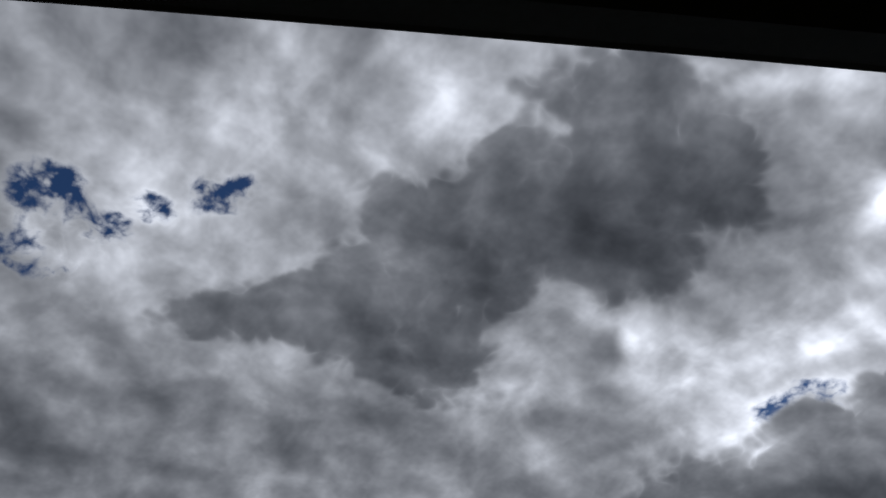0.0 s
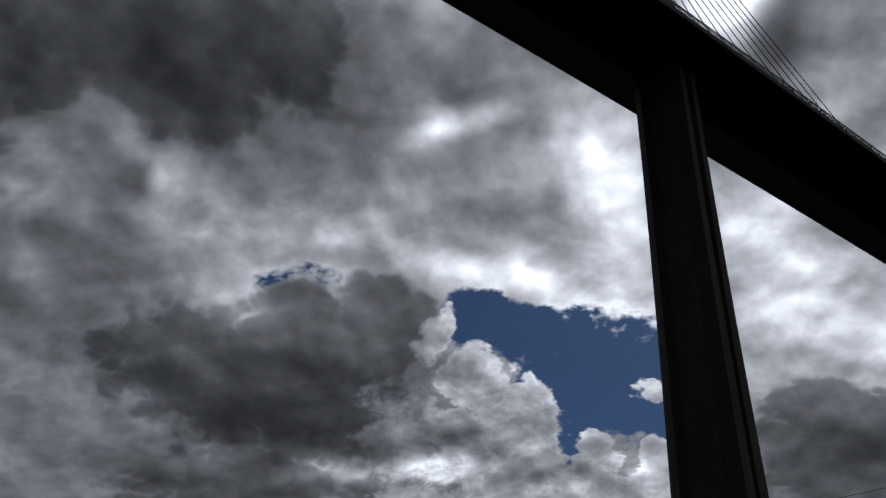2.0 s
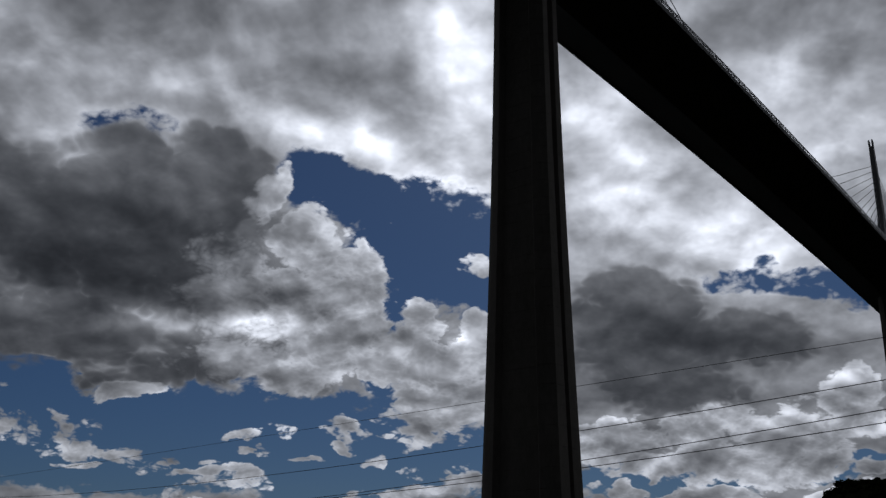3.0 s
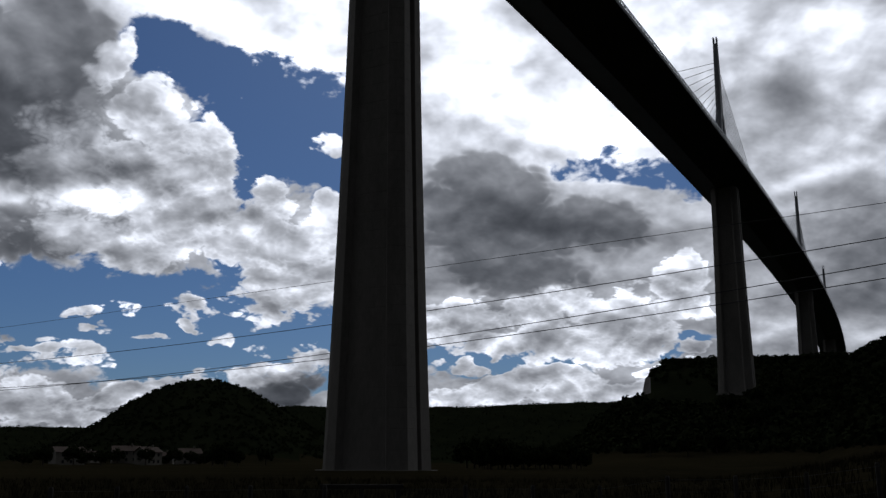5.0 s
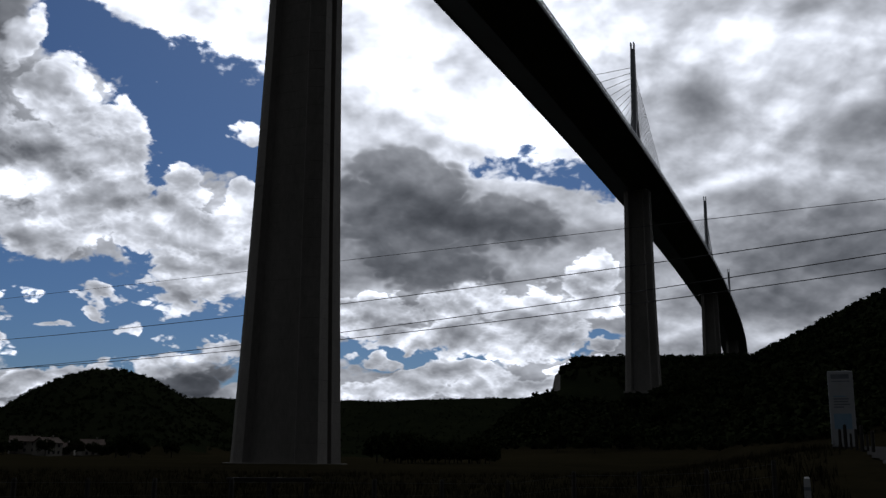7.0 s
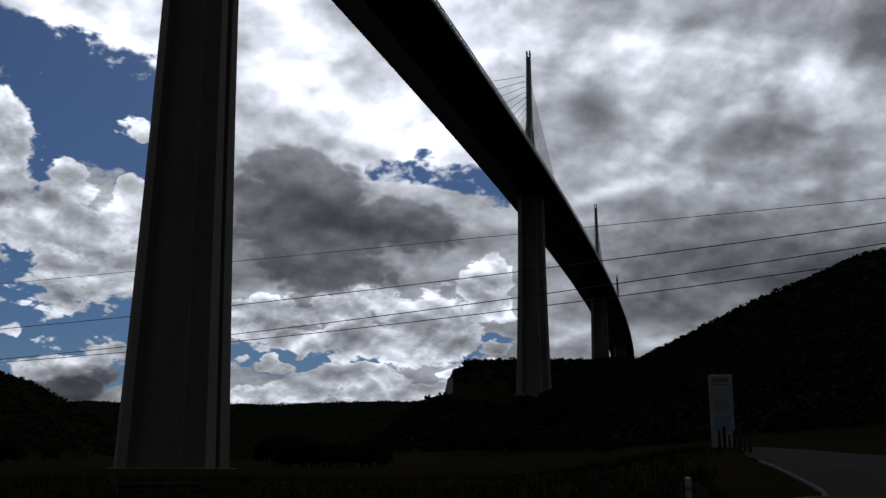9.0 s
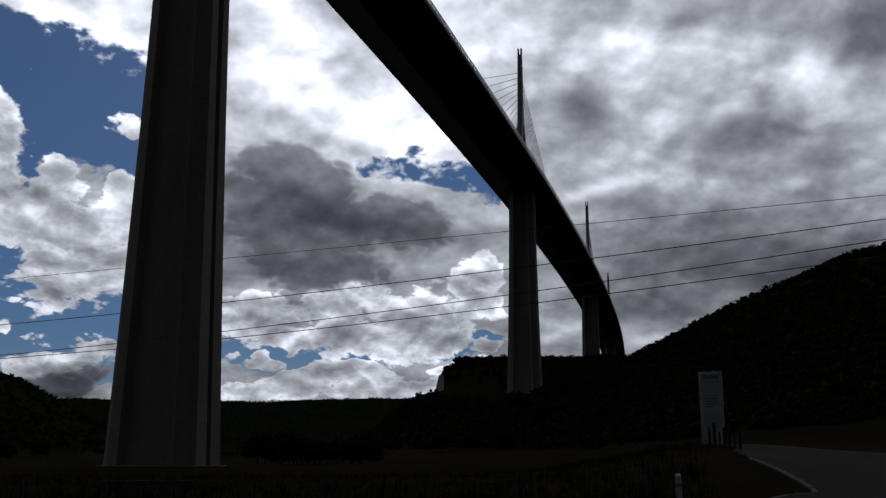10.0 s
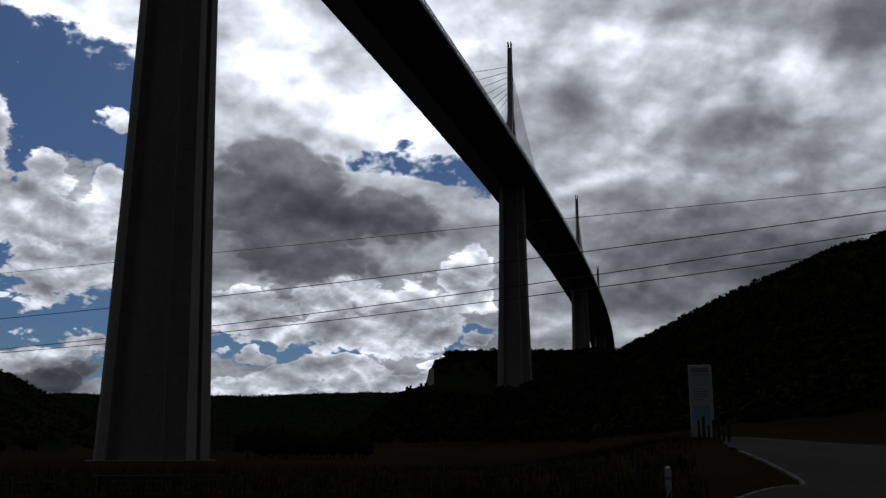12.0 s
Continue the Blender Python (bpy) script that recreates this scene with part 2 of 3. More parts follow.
tone(35.7, 14.6, 2.36, 1.01, 0, 0.4)
tone(29.7, 19.6, 1.68, 0.67, 0, 0.7)
tone(5.2, 13.8, 5.04, 2.02, -10, -0.4)
tone(20.2, 7.1, 4.04, 1.01, 0, 0.4)
tone(8.4, 11.2, 3.37, 0.88, 10, 0.6)
tone(-11.0, 34.1, 4.37, 3.03, 30, 1.0)
tone(-18.3, 35.1, 3.37, 1.01, 20, 0.6)
tone(-27.1, 27.6, 8.69, 3.03, 0, 0.5)
tone(0.5, 26.2, 2.36, 4.04, 0, 0.5)
tone(-30.7, 8.0, 7.37, 2.02, 0, -0.5)
tone(-2.1, 25.9, 15.14, 11.31, 0, 1.3)
tone(-22.6, 27.4, 13.24, 5.37, 0, 0.5)
tone(27.3, 18.2, 14.82, 11.63, 0, 0.75)

air = wnode("ShaderNodeTexSky")
air.sky_type, air.sun_disc = "NISHITA", False
air.sun_elevation, air.sun_rotation = radians(SUN_UP), radians(SUN_RIGHT)
air.air_density, air.dust_density, air.ozone_density, air.altitude = 1.0, 0.8, 3.0, 600
blue = wvec("MULTIPLY", air.outputs["Color"], (0.0165, 0.0230, 0.0325))

# how thick each layer is along the ray, and so how much of what lies behind it shows
def frayed(kind, heads, puff_gain, wisp_gain):
    """Depth of a layer whose edge is broken up by heads and wisps."""
    ragged = wmath("ADD", wmath("MULTIPLY", heads, puff_gain), wmath("MULTIPLY", wisps, wisp_gain))
    near = wrange(cover[kind], 0.02, 0.35, 0.0, 1.0)
    return wmath("ADD", wmath("SUBTRACT", cover[kind], 0.5), wmath("MULTIPLY", ragged, near))


sheet_depth = wmath("MULTIPLY", frayed("hole", here, -0.55, 0.9), -1.0)
heap_depth = frayed("heap", lumps, 0.5, 0.05)
fleece_depth = frayed("fleece", here, 0.62, 0.8)
sheet_cover = wrange(sheet_depth, -0.10, 0.24, 0.0, 1.0)
heap_cover = wrange(heap_depth, -0.06, 0.22, 0.0, 1.0)
fleece_cover = wrange(fleece_depth, -0.05, 0.17, 0.0, 1.0)
wlink(wmath("MULTIPLY_ADD", heap_cover, 0.55, 0.17), fleece_cover.node.inputs["From Max"])

# cloud away from the sun and overhead, mostly unseen, dimmed to darken land and piers
toward = wvec("DOT_PRODUCT", ray_dir, tuple(sun_dir))
dim = wmath("ADD", wrange(toward, -0.4, 0.62, -3.6, 0.0), wrange(split.outputs["Z"], 0.78, 0.97, 0.0, -1.6))
brightness = wmath("ADD", brightness, wmath("ADD", dim, wmath("MULTIPLY", mist, 1.7)))


def vapour(level, relief_gain, depth, rim, rim_depth):
    """Light of one cloud layer: its level in stops, modelled by the sun from behind, with a bright thin rim."""
    s = wmath("ADD", wmath("ADD", brightness, level), wmath("MULTIPLY", relief, relief_gain))
    s = wmath("ADD", s, wrange(depth, 0.0, rim_depth, rim, 0.0))
    tint = wnode("ShaderNodeMix")
    tint.data_type = "RGBA"
    wlink(wrange(s, -3.5, 0.5, 0.0, 1.0), tint.inputs["Factor"])
    tint.inputs[6].default_value = (0.90, 0.98, 1.15, 1)
    tint.inputs[7].default_value = (0.96, 0.985, 1.06, 1)
    light = wvec("SCALE", tint.outputs[2], 1.0)
    wlink(wmath("MULTIPLY", wmath("POWER", 2.0, wmath("MINIMUM", s, 3.2)), 0.27), light.node.inputs["Scale"])
    return light


def over(back_colour, front_colour, amount):
    n = wnode("ShaderNodeMix")
    n.data_type = "RGBA"
    wlink(amount, n.inputs["Factor"])
    wlink(back_colour, n.inputs[6])
    wlink(front_colour, n.inputs[7])
    return n.outputs[2]


view = over(blue, vapour(0.2, 4.4, sheet_depth, 0.5, 0.5), sheet_cover)
view = over(view, vapour(-1.0, 4.2, heap_depth, 0.6, 0.34), heap_cover)
view = over(view, vapour(0.72, 6.5, fleece_depth, 0.75, 0.6), fleece_cover)
back = wnode("ShaderNodeBackground")
wlink(view, back.inputs["Color"])
back.inputs["Strength"].default_value = 1.0
wlink(back.outputs[0], wnode("ShaderNodeOutputWorld").inputs["Surface"])


# ---------- materials ----------
def material(name, dark, light, rough=0.8, metal=0.0, scale=1.0, big=0.1, bump=0.3, stretch=(1, 1, 1), island=0.0, rough_spread=0.1, depth=0.05, spec=0.3):
    """Two colours mixed by a fine grain and broad stains, in metres, with relief."""
    m = bpy.data.materials.new(name)
    m.use_nodes = True
    nt = m.node_tree
    p = nt.nodes["Principled BSDF"]
    at = nt.nodes.new("ShaderNodeNewGeometry")
    mp = nt.nodes.new("ShaderNodeMapping")
    mp.inputs["Scale"].default_value = stretch
    nt.links.new(at.outputs["Position"], mp.inputs["Vector"])
    grain, stain = nt.nodes.new("ShaderNodeTexNoise"), nt.nodes.new("ShaderNodeTexNoise")
    for n, s, dt in ((grain, scale, 8.0), (stain, big, 5.0)):
        nt.links.new(mp.outputs["Vector"], n.inputs["Vector"])
        n.inputs["Scale"].default_value, n.inputs["Detail"].default_value, n.inputs["Roughness"].default_value = s, dt, 0.62
    mix = nt.nodes.new("ShaderNodeMath")
    mix.operation = "MULTIPLY_ADD"
    nt.links.new(stain.outputs["Fac"], mix.inputs[0])
    mix.inputs[1].default_value = 0.6
    half = nt.nodes.new("ShaderNodeMath")
    half.operation = "MULTIPLY"
    nt.links.new(grain.outputs["Fac"], half.inputs[0])
    half.inputs[1].default_value = 0.4
    nt.links.new(half.outputs[0], mix.inputs[2])
    value = mix.outputs[0]
    if island:
        add = nt.nodes.new("ShaderNodeMath")
        add.operation = "MULTIPLY_ADD"
        nt.links.new(at.outputs["Random Per Island"], add.inputs[0])
        add.inputs[1].default_value = island
        nt.links.new(value, add.inputs[2])
        value = add.outputs[0]
    ramp = nt.nodes.new("ShaderNodeValToRGB")
    ramp.color_ramp.elements[0].position, ramp.color_ramp.elements[0].color = 0.34, (*dark, 1)
    ramp.color_ramp.elements[1].position, ramp.color_ramp.elements[1].color = 0.66 + island, (*light, 1)
    nt.links.new(value, ramp.inputs["Fac"])
    nt.links.new(ramp.outputs["Color"], p.inputs["Base Color"])
    rr = nt.nodes.new("ShaderNodeMapRange")
    nt.links.new(grain.outputs["Fac"], rr.inputs["Value"])
    rr.inputs["To Min"].default_value, rr.inputs["To Max"].default_value = max(0.05, rough - rough_spread), min(1.0, rough + rough_spread)
    nt.links.new(rr.outputs["Result"], p.inputs["Roughness"])
    p.inputs["Metallic"].default_value = metal
    p.inputs["Specular IOR Level"].default_value = spec
    b = nt.nodes.new("ShaderNodeBump")
    b.inputs["Strength"].default_value, b.inputs["Distance"].default_value = bump, depth
    nt.links.new(grain.outputs["Fac"], b.inputs["Height"])
    nt.links.new(b.outputs["Normal"], p.inputs["Normal"])
    return m


CONCRETE = material("weathered_concrete", (0.155, 0.142, 0.122), (0.25, 0.232, 0.203), 0.85, scale=1.6, big=0.12, stretch=(1, 1, 0.35))
CONCRETE_PALE = material("smooth_concrete", (0.18, 0.167, 0.147), (0.26, 0.243, 0.216), 0.8, scale=1.6, big=0.1, stretch=(1, 1, 0.25))
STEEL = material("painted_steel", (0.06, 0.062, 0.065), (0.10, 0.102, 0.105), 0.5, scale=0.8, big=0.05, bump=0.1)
# girder steel darkened so its colour carries the shade under the deck
SOFFIT = material("shaded_deck_steel", (0.045, 0.046, 0.048), (0.075, 0.077, 0.08), 0.55, scale=0.6, big=0.04, bump=0.1)
PYLON = material("pale_pylon_steel", (0.24, 0.245, 0.25), (0.33, 0.335, 0.34), 0.55, scale=0.7, big=0.06, bump=0.1)
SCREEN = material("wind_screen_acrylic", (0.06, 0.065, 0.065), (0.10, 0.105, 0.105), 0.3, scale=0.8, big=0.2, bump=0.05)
CABLE = material("stay_sheath", (0.42, 0.42, 0.42), (0.5, 0.5, 0.5), 0.5, scale=2.0, big=0.3, bump=0.05)
WIRE = material("dull_wire", (0.035, 0.035, 0.037), (0.06, 0.06, 0.062), 0.7, metal=0.0, scale=2.0, big=0.3, bump=0.05)
# meadow and foliage colours sit below their own tone to include backlit shade
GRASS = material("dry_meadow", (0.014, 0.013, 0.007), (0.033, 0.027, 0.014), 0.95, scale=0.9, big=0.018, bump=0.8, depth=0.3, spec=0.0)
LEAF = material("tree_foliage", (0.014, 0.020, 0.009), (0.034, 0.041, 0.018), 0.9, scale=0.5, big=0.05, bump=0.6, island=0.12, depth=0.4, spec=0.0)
# scrub is darker still: the shade of undergrowth is put into its colour
SCRUB = material("shaded_hillside_scrub", (0.008, 0.011, 0.006), (0.018, 0.021, 0.010), 0.95, scale=0.25, big=0.02, bump=0.8, depth=0.8, spec=0.0)
ROCK = material("limestone_cliff", (0.035, 0.032, 0.027), (0.10, 0.09, 0.078), 0.9, scale=0.12, big=0.03, bump=0.9, stretch=(1, 1, 0.3), depth=2.0, spec=0.1)
ASPHALT = material("worn_asphalt", (0.026, 0.024, 0.022), (0.044, 0.041, 0.038), 0.95, scale=6.0, big=0.25, bump=0.4, spec=0.03)
KERB = material("kerb_stone", (0.05, 0.048, 0.045), (0.085, 0.082, 0.077), 0.85, scale=5.0, big=0.8, bump=0.3)
WOOD = material("grey_timber", (0.018, 0.016, 0.013), (0.045, 0.039, 0.032), 0.85, scale=8.0, big=1.0, bump=0.4, stretch=(1, 1, 0.15))
PANEL = material("pale_sign_panel", (0.36, 0.365, 0.36), (0.44, 0.445, 0.44), 0.4, scale=3.0, big=0.8, bump=0.02)
PRINT = material("sign_print", (0.16, 0.17, 0.18), (0.22, 0.23, 0.24), 0.5, scale=4.0, big=1.0, bump=0.02)
PRINT_BLUE = material("sign_print_blue", (0.20, 0.32, 0.42), (0.26, 0.38, 0.48), 0.5, scale=4.0, big=1.0, bump=0.02)
WHITE = material("white_plastic", (0.38, 0.38, 0.365), (0.50, 0.50, 0.485), 0.5, scale=6.0, big=2.0, bump=0.05)
RENDERED = material("house_render", (0.17, 0.155, 0.13), (0.26, 0.24, 0.20), 0.9, scale=2.0, big=0.3, bump=0.2)
TILES = material("clay_tiles", (0.075, 0.052, 0.04), (0.12, 0.085, 0.066), 0.9, scale=3.0, big=0.4, bump=0.6)
GLASS = material("dark_window", (0.02, 0.022, 0.025), (0.035, 0.038, 0.042), 0.15, scale=1.0, big=0.5, bump=0.0)
BARK = material("bark", (0.05, 0.042, 0.034), (0.10, 0.085, 0.07), 0.95, scale=4.0, big=0.5, bump=0.8)


# ---------- building helpers ----------
def part(name, bm, mat, parent=None, label="", smooth=False):
    """One mesh object from a bmesh, under a thing or a part."""
    me = bpy.data.meshes.new(name)
    bm.normal_update()
    bm.to_mesh(me)
    bm.free()
    me.materials.append(mat)
    if smooth:
        for f in me.polygons:
            f.use_smooth = True
    ob = new(name, me)
    if parent:
        ob.parent = parent
    if label:
        ob["label"] = label
    return ob


def empty(name, m, label, category, group="", kind=""):
    ob = new(name)
    ob.matrix_world = m
    return tagged(ob, label, category, group, kind)


def box(bm, x0, x1, y0, y1, z0, z1, m=None, bevel=0.0):
    r = bmesh.ops.create_cube(bm, size=1.0)
    t = Matrix.Translation(((x0 + x1) / 2, (y0 + y1) / 2, (z0 + z1) / 2)) @ Matrix.Diagonal((x1 - x0, y1 - y0, z1 - z0, 1))
    bmesh.ops.transform(bm, matrix=(m @ t) if m else t, verts=r["verts"])
    if bevel:
        edges = list({e for v in r["verts"] for e in v.link_edges})
        bmesh.ops.bevel(bm, geom=edges, offset=bevel, segments=2, affect="EDGES", profile=0.5)


def tube(bm, points, radius, sides=6, end_radius=None):
    """A round bar along a line of points."""
    rings = []
    n = len(points)
    for i, p in enumerate(points):
        a, b = points[max(i - 1, 0)], points[min(i + 1, n - 1)]
        q = (Vector(b) - Vector(a)).to_track_quat("Z", "Y")
        r = radius if end_radius is None else radius + (end_radius - radius) * i / (n - 1)
        rings.append([bm.verts.new(Vector(p) + q @ Vector((r * math.cos(k * 2 * math.pi / sides), r * math.sin(k * 2 * math.pi / sides), 0))) for k in range(sides)])
    for a, b in zip(rings, rings[1:]):
        for k in range(sides):
            bm.faces.new((a[k], a[(k + 1) % sides], b[(k + 1) % sides], b[k]))
    bm.faces.new(rings[0][::-1])
    bm.faces.new(rings[-1])


def loft(bm, sections):
    """Skin closed outlines one above the other, with caps."""
    rows = [[bm.verts.new(p) for p in s] for s in sections]
    n = len(rows[0])
    for a, b in zip(rows, rows[1:]):
        for k in range(n):
            bm.faces.new((a[k], a[(k + 1) % n], b[(k + 1) % n], b[k]))
    bm.faces.new(rows[0][::-1])
    bm.faces.new(rows[-1])


def smooth(a, b, x):
    t = min(max((x - a) / (b - a), 0.0), 1.0)
    return t * t * (3 - 2 * t)


def fbm(x, y, z=0.0, octaves=4):
    return noise.fractal(Vector((x, y, z)), 1.0, 2.0, octaves)


# ---------- the lie of the land: a valley floor ringed by hills ----------
def height(x, y):
    r = math.hypot(x, y)
    u = math.degrees(math.atan2(x, y))
    # valley floor, a little higher towards the access road
    h = 0.25 * fbm(x * 0.02, y * 0.02) * smooth(15, 80, r)
    h += (2.25 * smooth(12, 28, u) - 0.45 * smooth(28, 37, u)) * (1 - smooth(80, 150, u)) * smooth(12, 50, r)
    h -= 5.0 * math.exp(-((u + 19) / 8) ** 2) * smooth(90, 420, r)
    rough = fbm(x * 0.006 + 3, y * 0.006, 0, 5)
    near_rough = fbm(x * 0.03, y * 0.03 + 7, 0, 4)
    # far rim of the valley all round
    rim = 84 + 62 * smooth(-20, -9, u) + 12 * smooth(-3, 9, u) + 60 * smooth(60, 120, abs(u)) + 6 * rough
    h = max(h, rim * smooth(1500, 2650, r))
    # rounded hill with rock bands
    dome = 107 * math.exp(-((u + 14.2) / 6.1) ** 2 * 0.75) * smooth(700, 1280, r) * (1 - smooth(1400, 2000, r)) + 4 * rough
    dome *= smooth(-26, -18.5, u) * 0.35 + 0.65
    h = max(h, dome - 6)
    # flat-topped limestone bluff
    edge = u - 11.3 - 0.35 * near_rough - 0.2 * fbm(x * 0.08, y * 0.08)
    top = 3.6 * smooth(-0.1, 0.3, edge) + 1.05 * smooth(0.2, 1.3, edge) + 0.75 * smooth(1.1, 2.3, edge) + 0.3 * smooth(2, 4, edge)
    bluff = 900 * math.tan(radians(max(top, 0.0))) * (0.15 + 0.85 * smooth(760, 900, r)) * smooth(300, 600, r) + 1.2 * near_rough
    # the slope that carries the second and third piers
    slope = 81 * smooth(250, 830, r) * smooth(4, 13, u) + 2.0 * near_rough * smooth(200, 500, r)
    far_side = 1 - smooth(1300, 2000, r)
    skirt = 2.5 * smooth(5.0, 11.0, u)
    h = max(h, min(slope, 900 * math.tan(radians(max(top, skirt, 0.5)))) * far_side)
    h = max(h, bluff * far_side if edge > -0.1 else h)
    # wooded mountainside to the right
    crest = 5.5 + 0.49 * (u - 23.0) - 0.02 * max(u - 28.5, 0) ** 2 + 0.15 * math.sin(radians(u - 20) * 24)
    crest = min(crest, 13.5) * smooth(18.5, 23.2, u)
    flank = 820 * math.tan(radians(max(crest, 0.0))) * smooth(130, 840, r) * (1 - smooth(120, 175, u)) + 3.0 * near_rough * smooth(200, 600, r) * smooth(17, 22, u)
    h = max(h, flank)
    return h


def ground_sheet():
    us = []
    u = -180.0
    while u < 180.0:
        us.append(u)
        u += 0.3 if -30 <= u < 42 else 3.0
    rs = [0.0] + [3.0 * (4700.0 / 3.0) ** (i / 150) for i in range(151)]
    verts = []
    for r in rs:
        for u in us:
            x, y = r * math.sin(radians(u)), r * math.cos(radians(u))
            verts.append((x, y, height(x, y)))
    n = len(us)
    faces = []
    for i in range(len(rs) - 1):
        for k in range(n):
            a, b = i * n + k, i * n + (k + 1) % n
            faces.append((a, b, b + n, a + n))
    me = bpy.data.meshes.new("ground")
    me.from_pydata(verts, [], faces)
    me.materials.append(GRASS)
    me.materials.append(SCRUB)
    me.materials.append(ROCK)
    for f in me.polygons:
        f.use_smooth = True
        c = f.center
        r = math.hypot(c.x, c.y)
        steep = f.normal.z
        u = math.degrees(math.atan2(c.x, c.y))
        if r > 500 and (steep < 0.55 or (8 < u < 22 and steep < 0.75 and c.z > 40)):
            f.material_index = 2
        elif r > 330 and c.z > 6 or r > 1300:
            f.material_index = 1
    return tagged(new("ground", me), "valley floor of dry meadow rising to wooded hills, with backlit shade in its colours", "ground", kind="structure")


ground_sheet()

# ---------- viaduct ----------
P1 = Vector((-14.86, 199.3, 0))
HEAD, BEND, TOP, FALL, SPAN = radians(29.46), 10.36e-5, 151.6, 0.0053, 342.0


def deck_pose(s, q=0.0, dz=0.0):
    """Point on the deck: s along it from the first pier, q to its right-hand side, dz from the road surface."""
    a = HEAD - BEND * s / 2
    b = HEAD - BEND * s
    return Vector((P1.x + math.sin(a) * s + math.cos(b) * q, P1.y + math.cos(a) * s - math.sin(b) * q, TOP - FALL * s + dz))


def deck_heading(s):
    return HEAD - BEND * s


def sweep(bm, outline, s0, s1, step, closed=True):
    rows = []
    n = int((s1 - s0) / step)
    for i in range(n + 1):
        s = s0 + (s1 - s0) * i / n
        rows.append([bm.verts.new(deck_pose(s, q, z)) for q, z in outline])
    m = len(outline)
    for a, b in zip(rows, rows[1:]):
        for k in range(m if closed else m - 1):
            bm.faces.new((a[k], a[(k + 1) % m], b[(k + 1) % m], b[k]))
    if closed:
        bm.faces.new(rows[0][::-1])
        bm.faces.new(rows[-1])


def build_deck():
    deck = empty("viaduct_deck", Matrix.Identity(4), "steel box-girder motorway deck with underside shade in its colour, carried on tall concrete piers", "bridge deck")
    bm = bmesh.new()
    half = [(15.6, 0.0), (15.8, -0.25), (15.8, -1.0), (15.3, -1.25), (13.6, -1.5), (3.2, -4.2)]
    outline = [(-q, z) for q, z in half] + [(q, z) for q, z in half[::-1]]
    sweep(bm, outline, -420, 1560, 18)
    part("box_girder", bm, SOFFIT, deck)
    # parapet and wind screen along each edge
    for side in (-1, 1):
        bm = bmesh.new()
        q = side * 15.35
        sweep(bm, [(q - 0.12, 0.004), (q + 0.12, 0.004), (q + 0.12, 0.9), (q - 0.12, 0.9)], -420, 1560, 18)
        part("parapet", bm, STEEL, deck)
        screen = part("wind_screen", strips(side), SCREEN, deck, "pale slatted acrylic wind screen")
        post = None
        for i in range(72):
            s = -60 + i * 4.5
            m = Matrix.Translation(deck_pose(s, q, 0.9)) @ Matrix.Rotation(-deck_heading(s), 4, "Z")
            if post is None:
                bm = bmesh.new()
                loft(bm, [[(-0.09, -0.16, 0), (0.09, -0.16, 0), (0.09, 0.16, 0), (-0.09, 0.16, 0)],
                          [(-0.06 + 0.12 * side, -0.09, 1.1), (0.06 + 0.12 * side, -0.09, 1.1), (0.06 + 0.12 * side, 0.09, 1.1), (-0.06 + 0.12 * side, 0.09, 1.1)],
                          [(-0.05 - 0.1 * side, -0.07, 1.95), (0.05 - 0.1 * side, -0.07, 1.95), (0.05 - 0.1 * side, 0.07, 1.95), (-0.05 - 0.1 * side, 0.07, 1.95)]])
                post = part("screen_post", bm, STEEL, screen)
            else:
                o = new("screen_post", post.data)
                o.parent = screen
                post_next = o
            (post if i == 0 else post_next).matrix_basis = m
        bm = bmesh.new()
        for i in range(300):
            s = 264 + i * 4.5
            if s > 1555:
                break
            box(bm, -0.08, 0.08, -0.12, 0.12, 0, 1.95, Matrix.Translation(deck_pose(s, q, 0.9)) @ Matrix.Rotation(-deck_heading(s), 4, "Z"))
        tagged(part("screen_posts_far", bm, STEEL, screen), kind="stuff")
    return deck


def strips(side):
    bm = bmesh.new()
    for k in range(4):
        q = side * (15.35 + 0.10 * math.sin(k * 0.7))
        z = 0.98 + k * 0.46
        sweep(bm, [(q - 0.02, z), (q + 0.02, z), (q + 0.02, z + 0.36), (q - 0.02, z + 0.36)], -420, 1560, 36)
    return bm


def pier_outline(w, l, rec, slot):
    """Plan of a pier shaft: broad ends with a recessed panel, chamfered corners and a slot down each flank. x across the deck, y along it."""
    c = 1.3
    p = []
    inner = w * 0.60
    quarter = [(inner - 1.0, -l + rec), (inner, -l), (w - c, -l + 0.75), (w, -l + c + 0.3), (w, -slot), (w - 2.2, -slot * 0.7)]
    p += quarter
    p += [(x, -y) for x, y in quarter[::-1]]
    p += [(-x, -y) for x, y in quarter]
    p += [(-x, y) for x, y in quarter[::-1]]
    return p


